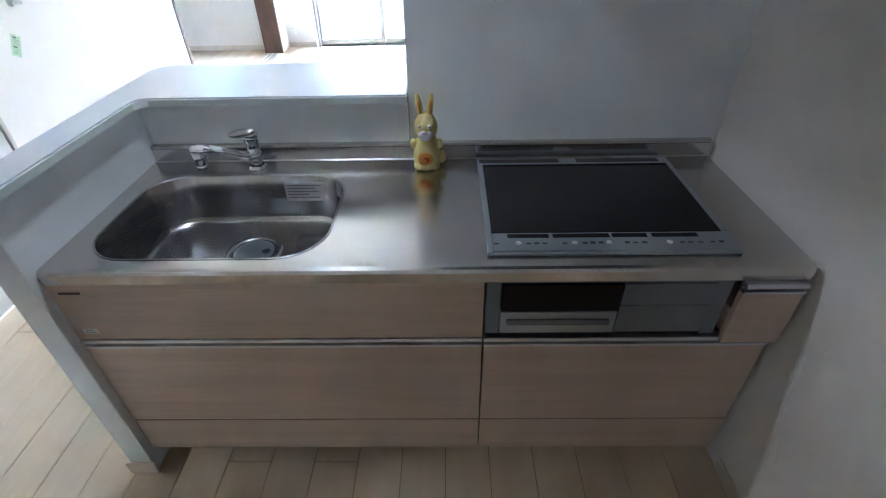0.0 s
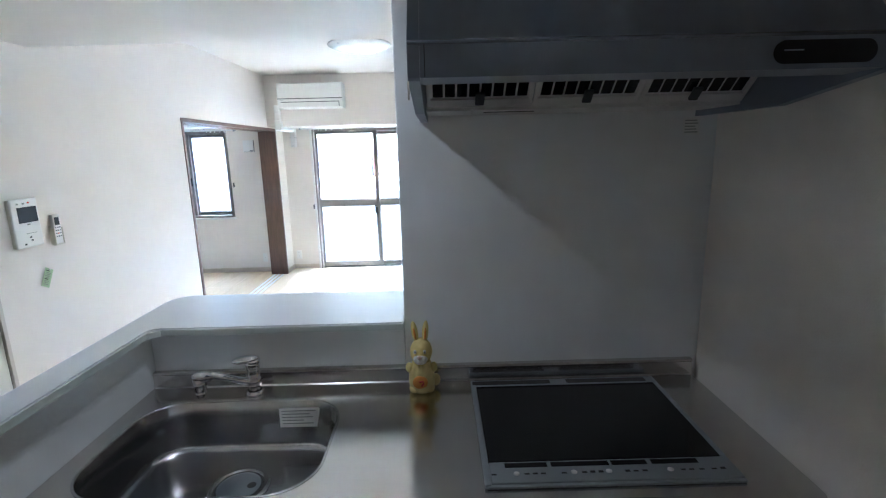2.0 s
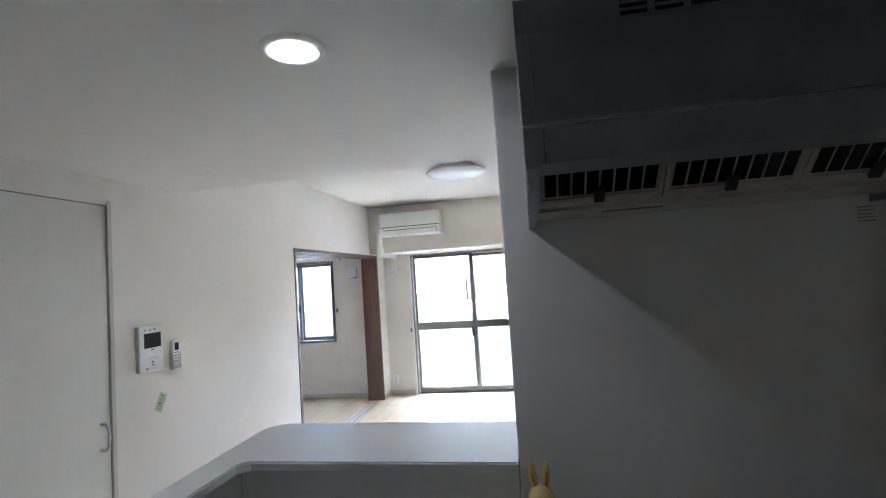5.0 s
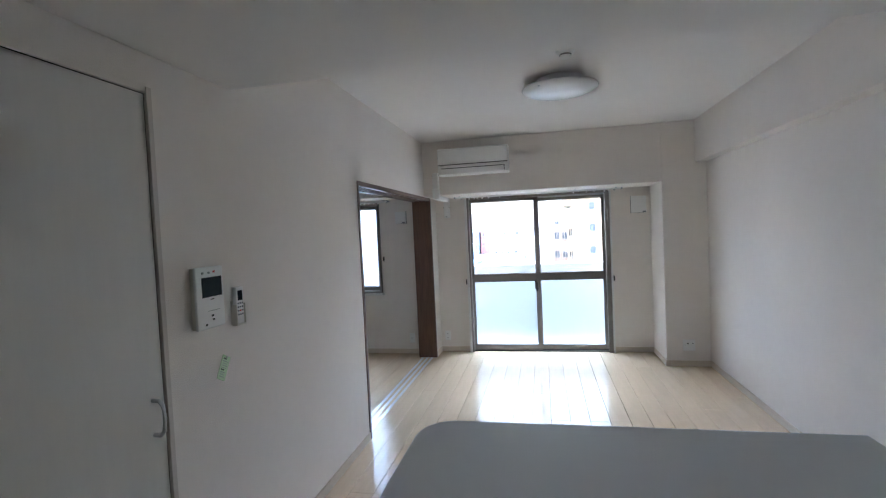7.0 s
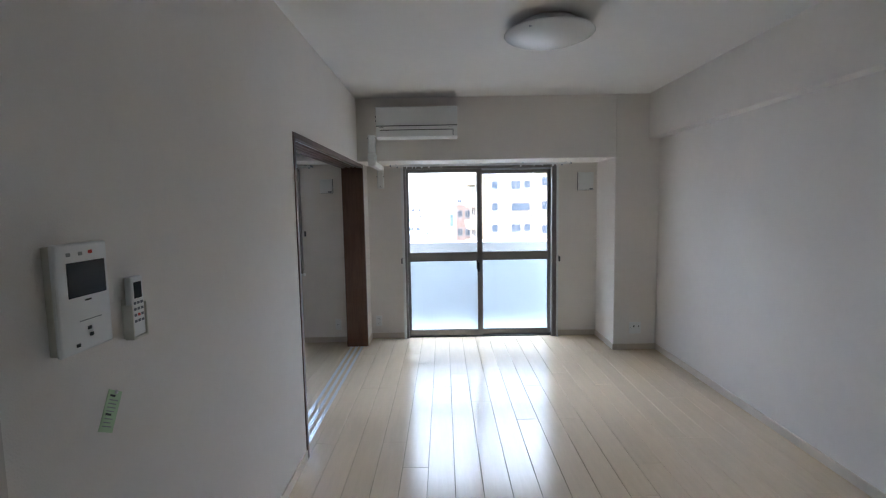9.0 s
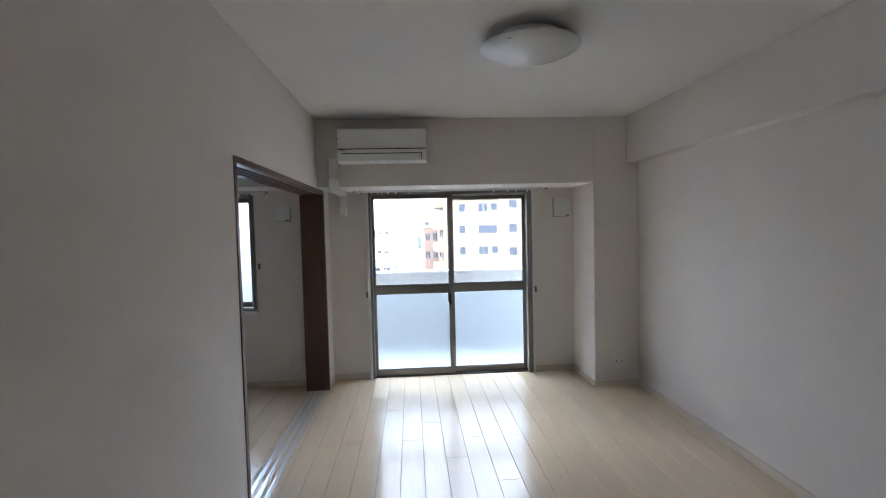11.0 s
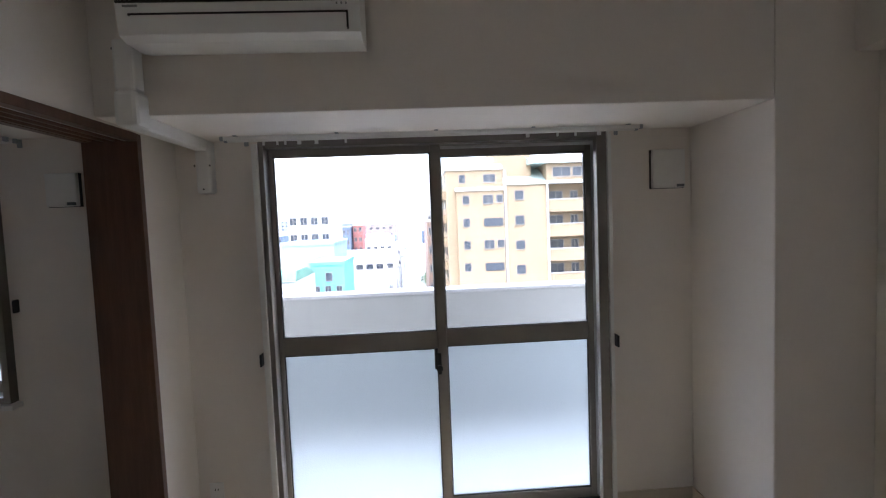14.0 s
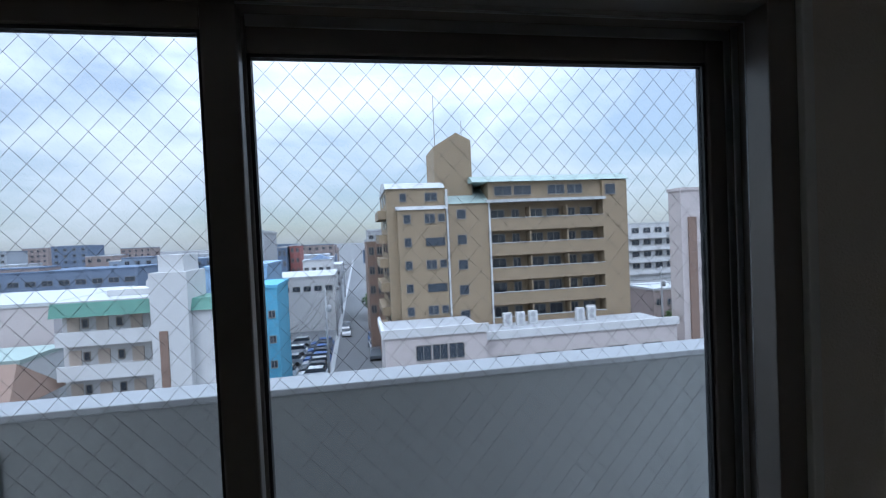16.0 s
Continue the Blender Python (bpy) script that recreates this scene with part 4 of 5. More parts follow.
for i in range(3):
    fx0 = HL + 0.025 + i * FW
    fx1 = fx0 + FW - 0.003
    bm = boxes((fx0, 0, 0, fx1, 0.25, 0.003), (fx0, 0, 0.003, fx1, 0.022, 0.008), (fx0, 0.022, 0.003, fx0 + 0.010, 0.25, 0.008), (fx1 - 0.010, 0.022, 0.003, fx1, 0.25, 0.008))
    bm.transform(FT)
    fl = part("filter", bm, M_HOODB, hood, "pale metal slanted grease filter")
    n = 8
    pitch = (FW - 0.03) / n
    for a in range(n):
        for b in range(3):
            cx, cy = fx0 + 0.014 + (a + 0.5) * pitch, 0.062 + b * 0.072
            bm = boxes((cx - pitch * 0.42, cy - 0.033, 0.003, cx + pitch * 0.42, cy + 0.033, 0.0042))
            bm.transform(FT)
            part("filter_hole", bm, M_BLACK, fl)
    bm = boxes(((fx0 + fx1) / 2 - 0.012, 0.010, 0.0085, (fx0 + fx1) / 2 + 0.012, 0.050, 0.018), bevel=0.003)
    bm.transform(FT)
    part("filter_latch", bm, M_DARK, fl)
hood.location.z -= 0.010
pl = solid("wall_sticker", boxes((0.965, 1.8285, 1.660, 1.018, 1.8299, 1.715)), M_WHITE, "small printed paper sticker on the kitchen wall", "sticker")
for i in range(5):
    part("text_line", boxes((0.971, 1.8278, 1.668 + i * 0.009, 1.012 - 0.004 * (i % 3), 1.8284, 1.671 + i * 0.009)), M_INKL, pl)


# ---- ceiling fittings ----
DLX, DLY = -0.418, 1.533
dl = thing("downlight", (DLX, DLY, ZK), "lit round recessed downlight with a white ring", "downlight")
part("trim_ring", lathe(bmesh.new(), (DLX, DLY, ZK), [(0.058, 0.0), (0.060, -0.009), (0.077, -0.009), (0.0815, -0.003), (0.082, 0.0)]), M_WHITE, dl)
part("lamp_disc", lathe(bmesh.new(), (DLX, DLY, ZK), [(0.0, -0.0035), (0.058, -0.003), (0.058, 0.0)]), M_GLOW, dl, "glowing white diffuser")

LX, LY = -0.440, 4.52
lamp = thing("ceiling_lamp", (LX, LY, ZL), "unlit round white acrylic ceiling lamp", "ceiling lamp")
part("base_plate", lathe(bmesh.new(), (LX, LY, ZL), [(0.0, -0.0005), (0.16, -0.0005), (0.165, -0.04), (0.15, -0.075)]), M_WHITE, lamp)
part("shade", lathe(bmesh.new(), (LX, LY, ZL), [(0.215, -0.055), (0.255, -0.058), (0.262, -0.066), (0.255, -0.074), (0.21, -0.094), (0.14, -0.111), (0.07, -0.119), (0.0, -0.121)], seg=56), M_LAMP, lamp, "milky domed shade")
part("catch", boxes((LX - 0.15, LY - 0.19, ZL - 0.086, LX - 0.10, LY - 0.165, ZL - 0.074), bevel=0.004), M_SILVER, lamp)

SX, SY = -0.425, 3.96
sm = thing("smoke_detector", (SX, SY, ZL), "small white smoke detector on the ceiling", "smoke detector")
part("base", lathe(bmesh.new(), (SX, SY, ZL), [(0.0, -0.0005), (0.055, -0.0005), (0.056, -0.014), (0.050, -0.020), (0.0, -0.021)]), M_WHITE, sm)
part("sensor_head", lathe(bmesh.new(), (SX, SY, ZL), [(0.034, -0.020), (0.032, -0.042), (0.024, -0.050), (0.0, -0.052)]), M_WHITE, sm)
part("vent_band", lathe(bmesh.new(), (SX, SY, ZL), [(0.0345, -0.026), (0.0345, -0.034)], seg=24), M_DARK, sm)


# ---- air conditioners ----
def air_conditioner(x0, x1, z0, z1, wall_y, depth, label):
    yf = wall_y - depth
    ac = thing("air_conditioner", ((x0 + x1) / 2, wall_y, z0), label, "air conditioner")
    h = z1 - z0
    zs = z0 + 0.375 * h
    body = extrude_x(bmesh.new(), [(wall_y - 0.001, z0 + 0.015), (wall_y - 0.06, z0), (yf + 0.055, z0), (yf + 0.018, z0 + 0.012), (yf + 0.004, zs), (yf + 0.004, z1 - 0.018), (yf + 0.02, z1), (wall_y - 0.001, z1)], x0, x1)
    part("body", body, M_WHITE, ac)
    part("front_panel", boxes((x0 + 0.001, yf - 0.006, zs + 0.006, x1 - 0.001, yf + 0.004, z1 - 0.012), bevel=0.004), M_WHITE, ac, "smooth white front panel")
    part("panel_gap", boxes((x0 + 0.004, yf - 0.001, zs - 0.002, x1 - 0.004, yf + 0.006, zs + 0.0055)), M_DARK, ac)
    lv = extrude_x(bmesh.new(), [(yf + 0.004, zs - 0.040), (yf + 0.016, zs - 0.042), (yf + 0.028, z0 + 0.016), (yf + 0.012, z0 + 0.012)], x0 + 0.045, x1 - 0.045)
    part("louvre", lv, M_WHITE, ac, "closed white outlet flap")
    part("outlet_gap", boxes((x0 + 0.038, yf + 0.004, zs - 0.040, x1 - 0.038, yf + 0.03, zs - 0.033), (x1 - 0.044, yf + 0.004, z0 + 0.02, x1 - 0.038, yf + 0.03, zs - 0.040)), M_DARK, ac)
    part("brand_bar", boxes((x0 + 0.025, yf - 0.0005, zs - 0.014, x0 + 0.07, yf + 0.005, zs - 0.009)), M_INKL, ac)
    part("status_lamps", boxes((x1 - 0.075, yf - 0.0005, zs - 0.014, x1 - 0.07, yf + 0.005, zs - 0.009), (x1 - 0.06, yf - 0.0005, zs - 0.014, x1 - 0.055, yf + 0.005, zs - 0.009), (x1 - 0.045, yf - 0.0005, zs - 0.014, x1 - 0.04, yf + 0.005, zs - 0.009)), M_INKL, ac)
    part("side_latch", boxes((x0 - 0.012, yf + 0.06, z0 + 0.16, x0, yf + 0.10, z0 + 0.175), (x0 - 0.012, yf + 0.05, z0 + 0.20, x0, yf + 0.08, z0 + 0.212), bevel=0.002), M_DARK, ac)
    return ac


air_conditioner(-1.697, -0.930, 2.147, 2.437, 6.419, 0.215, "white wall-mounted air conditioner with closed flap")
air_conditioner(-3.79, -3.02, 2.10, 2.39, 6.419, 0.215, "white bedroom wall air conditioner")

duct = thing("pipe_duct", (-1.75, 6.40, 1.7), "white plastic pipe cover running down from the air conditioner", "pipe duct")
part("duct_upper", boxes((-1.80, 6.345, 2.02, -1.73, 6.4185, 2.20), bevel=0.012), M_WHITE, duct)
part("duct_elbow", boxes((-1.805, 6.34, 1.90, -1.725, 6.44, 2.025), bevel=0.016), M_WHITE, duct)
part("duct_run", boxes((-1.795, 6.42, 1.897, -1.735, 6.93, 1.953), bevel=0.012), M_WHITE, duct)
part("duct_lower", boxes((-1.80, 6.925, 1.70, -1.73, 6.9995, 1.95), bevel=0.014), M_WHITE, duct)
for px, py, pz in ((-1.803, 6.36, 2.17), (-1.727, 6.36, 2.17), (-1.765, 6.924, 1.72), (-1.80, 6.924, 1.83), (-1.73, 6.924, 1.83)):
    part("screw", ball(bmesh.new(), (px, py - 0.001, pz), (0.004, 0.003, 0.004), u=8, v=6), M_DARK, duct)


# ---- wall fittings ----
def pull_vent(x0, z0, x1, z1, YN, label):
    v = thing("wall_vent", ((x0 + x1) / 2, YN, z0), label, "wall vent")
    # dark plate, a little larger than the cover, drawn as its edge shadow
    part("back_frame", boxes((x0 - 0.0012, YN - 0.017, z0 - 0.002, x1 + 0.001, YN - 0.0005, z1 + 0.0005)), M_DARK, v)
    part("cover", boxes((x0, YN - 0.034, z0, x1, YN - 0.016, z1), bevel=0.004), M_WHITE, v)
    part("pull_tab", boxes((x1 - 0.045, YN - 0.040, z0 + 0.004, x1 - 0.008, YN - 0.033, z0 + 0.018), bevel=0.002), M_GREY, v, "grey pull tab")
    return v


pull_vent(0.424, 1.648, 0.594, 1.842, YN, "square white ventilation cover on the window wall")
pull_vent(-2.408, 1.658, -2.272, 1.806, YB, "square white ventilation cover in the bedroom")


def outlet_plate(x0, x1, z0, z1, y, holes, label):
    o = thing("wall_outlet", ((x0 + x1) / 2, y, z0), label, "outlet")
    part("plate", boxes((x0, y - 0.008, z0, x1, y - 0.0005, z1), bevel=0.003), M_WHITE, o)
    for hx, hz, w, h in holes:
        part("socket_hole", boxes((hx - w / 2, y - 0.0088, hz - h / 2, hx + w / 2, y - 0.0078, hz + h / 2)), M_DARK, o)
    return o


outlet_plate(-1.868, -1.798, 0.14, 0.26, YN, [(-1.84, 0.225, 0.003, 0.010), (-1.826, 0.225, 0.003, 0.010), (-1.84, 0.175, 0.003, 0.010), (-1.826, 0.175, 0.003, 0.010)], "white double power outlet beside the balcony window")
outlet_plate(0.80, 0.92, 0.165, 0.285, 6.42, [(0.822, 0.225, 0.006, 0.005), (0.848, 0.243, 0.014, 0.014), (0.897, 0.243, 0.010, 0.010)], "white outlet plate with aerial sockets on the column")
outlet_plate(-2.30, -2.235, 0.14, 0.26, YB, [(-2.275, 0.2, 0.003, 0.010), (-2.262, 0.2, 0.003, 0.010)], "white power outlet in the bedroom")

IY0, IY1, IZ0, IZ1 = 2.608, 2.768, 1.197, 1.442
ic = thing("intercom", (XW, (IY0 + IY1) / 2, IZ0), "white video intercom with a grey screen", "intercom")
part("back_box", boxes((XW + 0.0005, IY0 + 0.004, IZ0 + 0.003, XW + 0.020, IY1 - 0.002, IZ1 - 0.003), bevel=0.004), M_IVORY, ic)
part("body", boxes((XW + 0.019, IY0, IZ0, XW + 0.031, IY1, IZ1), bevel=0.005), M_WHITE, ic)
part("screen", boxes((XW + 0.0305, IY0 + 0.032, IZ0 + 0.125, XW + 0.0318, IY1 - 0.012, IZ1 - 0.042)), M_SCREEN, ic, "dark grey display")
part("speaker_line", boxes((XW + 0.0308, IY0 + 0.058, IZ0 + 0.069, XW + 0.0316, IY1 - 0.034, IZ0 + 0.071)), M_INKL, ic)
for a, b, m in ((IY0 + 0.085, IZ0 + 0.050, M_INK), (IY0 + 0.090, IZ0 + 0.034, M_INK), (IY0 + 0.048, IZ0 + 0.018, M_INK), (IY0 + 0.04, IZ1 - 0.024, M_INKL), (IY0 + 0.075, IZ1 - 0.024, M_INKL), (IY0 + 0.105, IZ1 - 0.022, M_RED)):
    part("button", boxes((XW + 0.0305, a - 0.006, b - 0.004, XW + 0.0322, a + 0.006, b + 0.004), bevel=0.0008), m, ic)
part("brand_bar", boxes((XW + 0.0306, IY0 + 0.078, IZ0 + 0.113, XW + 0.0314, IY0 + 0.098, IZ0 + 0.117)), M_INK, ic)

RY0 = 2.846
rh = thing("remote_holder", (XW, RY0 + 0.03, 1.180), "ivory wall holder for the remote control", "holder")
part("holder_back", boxes((XW + 0.0005, RY0, 1.175, XW + 0.006, RY0 + 0.062, 1.280), bevel=0.002), M_IVORY, rh)
part("holder_cup", boxes((XW + 0.006, RY0, 1.172, XW + 0.030, RY0 + 0.004, 1.265), (XW + 0.006, RY0 + 0.058, 1.172, XW + 0.030, RY0 + 0.062, 1.265), (XW + 0.006, RY0 + 0.004, 1.172, XW + 0.030, RY0 + 0.058, 1.178), bevel=0.001), M_IVORY, rh)
rc = thing("remote_control", (XW + 0.018, RY0 + 0.03, 1.179), "white air conditioner remote control in its holder", "remote control")
part("body", boxes((XW + 0.008, RY0 + 0.006, 1.179, XW + 0.027, RY0 + 0.056, 1.338), bevel=0.004), M_WHITE, rc)
part("display", boxes((XW + 0.0265, RY0 + 0.016, 1.280, XW + 0.0278, RY0 + 0.047, 1.323)), M_SCREEN, rc, "grey display")
for i in range(4):
    for k in range(3):
        part("button", boxes((XW + 0.0265, RY0 + 0.012 + k * 0.014, 1.264 - i * 0.016, XW + 0.0282, RY0 + 0.021 + k * 0.014, 1.271 - i * 0.016), bevel=0.0006), M_RED if (i, k) == (2, 1) else M_GREY, rc)

bm = boxes((XW + 0.002, -0.026, -0.050, XW + 0.0032, 0.026, 0.050))
TG = Matrix.Translation((0, 2.775, 1.012)) @ Matrix.Rotation(radians(-29), 4, "X")
bm.transform(TG)
tag = solid("paper_tag", bm, M_TAGG, "pale green printed paper tag pinned to the wall", "tag")
for i, wd in enumerate((0.020, 0.034, 0.030, 0.032, 0.028, 0.022, 0.030, 0.026, 0.032)):
    bm = boxes((XW + 0.0033, -0.017, 0.034 - i * 0.009, XW + 0.0037, -0.017 + wd, (0.039 if i in (0, 5) else 0.0365) - i * 0.009))
    bm.transform(TG)
    part("text_line", bm, M_INK if i in (0, 5) else M_INKL, tag)
part("pin", ball(bmesh.new(), (XW + 0.005, 2.798, 1.052), (0.004, 0.005, 0.005), u=10, v=8), M_WHITE, tag, "small white pin")

# ---- the town outside ----
GZ = -15.0
M_GROUND = mat("town_ground", (0.136, 0.136, 0.140), 0.9, var=0.15, scale=0.05)
M_ROAD = mat("asphalt", (0.12, 0.123, 0.13), 0.9, var=0.15, scale=0.3)
M_BRICK = mat("red_brown_tile", (0.27, 0.10, 0.09), 0.8, var=0.08, scale=0.3)
M_DOORP = mat("beige_door_paint", (0.46, 0.38, 0.32), 0.6, var=0.05, scale=2)
M_TAN = mat("tan_tile", (0.262, 0.197, 0.127), 0.8, var=0.06, scale=0.4, bump=0.15, bscale=8)
M_GREENR = mat("copper_roof", (0.272, 0.336, 0.312), 0.7, var=0.12, scale=0.5)
M_ROOFP = mat("pale_roof", (0.42, 0.43, 0.43), 0.7, var=0.08, scale=0.4)
M_TWHITE = mat("white_render", (0.52, 0.515, 0.51), 0.85, var=0.07, scale=0.3)
M_TPINK = mat("pink_render", (0.47, 0.415, 0.40), 0.85, var=0.06, scale=0.3)
M_TBLUE = mat("sky_blue_render", (0.11, 0.35, 0.50), 0.8, var=0.06, scale=0.3)
M_TBLUEL = mat("pale_blue_sheet", (0.240, 0.360, 0.496), 0.7, var=0.06, scale=0.3)
M_TGREY = mat("grey_render", (0.36, 0.365, 0.375), 0.85, var=0.08, scale=0.2)
M_TBROWN = mat("brown_tile", (0.216, 0.144, 0.112), 0.8, var=0.08, scale=0.3)
M_TGREEN = mat("green_fascia", (0.096, 0.224, 0.176), 0.6, var=0.08, scale=0.5)
# distance haze is put into these mostly blue-grey base colours
M_HAZE = [mat("haze_tinted_block", c, 0.9, var=0.12, scale=0.08) for c in ((0.22, 0.26, 0.32), (0.36, 0.38, 0.41), (0.14, 0.175, 0.24), (0.46, 0.46, 0.465), (0.27, 0.215, 0.20), (0.11, 0.15, 0.22))]
M_TGLASS = mat("far_window", (0.045, 0.055, 0.07), 0.15)
M_LEAF = mat("leaves", (0.06, 0.11, 0.035), 0.8, var=0.3, scale=2)
M_BARK = mat("bark", (0.10, 0.08, 0.06), 0.9, var=0.2, scale=4)
M_TYRE = mat("tyre", (0.02, 0.02, 0.02), 0.8)
M_CARS = [mat("car_paint", c, 0.25, metal=0.2) for c in ((0.75, 0.76, 0.77), (0.10, 0.11, 0.13), (0.45, 0.47, 0.5), (0.08, 0.15, 0.35))]

solid("ground", boxes((-3000, 8.6, GZ - 1, 3000, 4000, GZ)), M_GROUND, "grey town ground reaching the horizon", "ground", kind="structure", base=(0, 0, GZ))
solid("road", boxes((-4.2, 20, GZ, 0.6, 420, GZ + 0.03)), M_ROAD, "straight asphalt side street", "road", kind="structure", base=(0, 60, GZ))
solid("parking_lot", boxes((-12.5, 64, GZ, -5.0, 98, GZ + 0.02)), M_ROAD, "asphalt parking lot beside the street", "parking lot", kind="structure", base=(-9, 80, GZ))
solid("kerb", boxes((-4.9, 20, GZ, -4.2, 420, GZ + 0.14)), M_TGREY, "grey street kerb", "kerb", kind="structure", base=(-4.5, 60, GZ))
# unseen wall, added to keep sky light off the parapet's inner face
solid("facade_above", boxes((-12, YN + 0.02, 2.95, 9, YN + 0.16, 14), (-12, YN + 0.02, -15, 9, YN + 0.14, -0.6)), M_TWHITE, "unseen white wall above and below the flat, added to shade the parapet", "facade", kind="structure", base=(0, YN, 0))

WIN_MESH = {}


def far_window(parent, x, y, z, w, h, split=True, name="window", frame_mat=None):
    """A window on a wall that faces the room: frame, panes and a mullion, with their depth."""
    key = (round(w, 2), round(h, 2), split)
    if key not in WIN_MESH:
        bm = bmesh.new()
        t = 0.07
        for s in ((-w / 2, -0.06, -h / 2, -w / 2 + t, 0.02, h / 2), (w / 2 - t, -0.06, -h / 2, w / 2, 0.02, h / 2), (-w / 2 + t, -0.06, h / 2 - t, w / 2 - t, 0.02, h / 2), (-w / 2 + t, -0.10, -h / 2 - 0.02, w / 2 - t, 0.02, -h / 2 + t)):
            box(bm, *s, mi=0)
        if split:
            box(bm, -t / 2, -0.05, -h / 2 + t, t / 2, 0.02, h / 2 - t, mi=0)
        box(bm, -w / 2 + t, -0.015, -h / 2 + t, w / 2 - t, 0.02, h / 2 - t, mi=1)
        WIN_MESH[key] = mesh_of("far_window", bm, M_SASH, M_TGLASS)
    return shared(name, WIN_MESH[key], parent, Vector((x, y, z)) - ROOT[parent])


def block(name, x0, x1, y0, y1, z1, m, label, category="building", windows=None, roof=None, group="", cap=0.35):
    b = thing(name, ((x0 + x1) / 2, (y0 + y1) / 2, GZ), label, category, group)
    part("wall", boxes((x0, y0, GZ, x1, y1, z1)), m, b)
    part("roof", boxes((x0 - 0.12, y0 - 0.12, z1, x1 + 0.12, y1 + 0.12, z1 + cap)), roof or M_ROOFP, b)
    if windows:
        nx, zs, w, h = windows
        for z in zs:
            for i in range(nx):
                far_window(b, x0 + (x1 - x0) * (i + 0.5) / nx, y0, z, w, h)
    return b


# tan apartment house across the street
apt = thing("apartment_house", (17, 64, GZ), "tan tiled apartment house with balconies and copper-green roofs", "apartment house")
part("left_wing", boxes((2.95, 60.3, GZ, 9.6, 74, 7.2)), M_TAN, apt)
part("left_bay", boxes((4.05, 59.5, GZ, 9.5, 60.3, 4.75)), M_TAN, apt)
part("bay_roof", extrude_x(bmesh.new(), [(59.3, 4.75), (60.3, 4.75), (60.3, 5.2)], 3.9, 9.65), M_ROOFP, apt, "pale sloping bay roof")
part("left_roof", extrude_x(bmesh.new(), [(60.1, 7.2), (74, 7.2), (67, 8.6), (61.2, 7.9)], 2.8, 9.6), M_ROOFP, apt, "pale metal roof")
part("stair_strip", boxes((9.9, 60.0, GZ, 14.6, 70, 5.3)), M_TAN, apt)
part("down_pipe", boxes((9.62, 59.75, GZ, 9.85, 60.0, 7.0), (14.62, 59.75, GZ, 14.8, 60.0, 5.3)), M_TWHITE, apt, "pale down pipe")
bm = bmesh.new()
vs = [bm.verts.new(p) for p in ((9.7, 59.8, 5.3), (14.8, 59.8, 5.3), (14.8, 64, 7.4), (9.7, 64, 7.4), (9.7, 64, 5.3), (14.8, 64, 5.3))]
for ids in ((0, 1, 2, 3), (0, 3, 4), (1, 5, 2), (3, 2, 5, 4), (0, 4, 5, 1)):
    bm.faces.new([vs[i] for i in ids])
bmesh.ops.recalc_face_normals(bm, faces=bm.faces)
part("copper_roof", bm, M_GREENR, apt, "green copper sloping roof")
bm = bmesh.new()
a = [bm.verts.new((x, 62, z)) for x, z in ((8.85, 5), (13.35, 5), (13.35, 12.95), (11.6, 13.85), (8.85, 12.2))]
b2 = [bm.verts.new((v.co.x, 68, v.co.z)) for v in a]
bm.faces.new(a)
bm.faces.new(b2[::-1])
for i in range(5):
    bm.faces.new((a[i], b2[i], b2[(i + 1) % 5], a[(i + 1) % 5]))
bmesh.ops.recalc_face_normals(bm, faces=bm.faces)
part("lift_tower", bm, M_TAN, apt, "tan lift tower with a slanted top")
part("aerial", cyl(cyl(bmesh.new(), (9.2, 63, 11.5), (9.2, 63, 18.5), 0.05, seg=6), (12.5, 63, 12.4), (12.5, 63, 15.5), 0.04, seg=6), M_TGREY, apt, "thin roof aerial")
part("right_wing", boxes((14.8, 61.6, GZ, 29.0, 74, 7.9)), M_TAN, apt)
part("end_pier", boxes((29.0, 60.0, GZ, 32.2, 74, 7.6)), M_TAN, apt)
part("top_storey", boxes((14.8, 60.4, 5.62, 29.0, 61.6, 7.7)), M_TAN, apt)
part("eave", boxes((14.4, 59.6, 5.3, 29.2, 60.6, 5.62)), M_ROOFP, apt, "pale grey eave strip")
part("right_roof", extrude_x(bmesh.new(), [(59.8, 7.7), (74.2, 7.7), (67, 9.2), (61.3, 8.5)], 12.8, 32.4), M_GREENR, apt, "green metal roof")
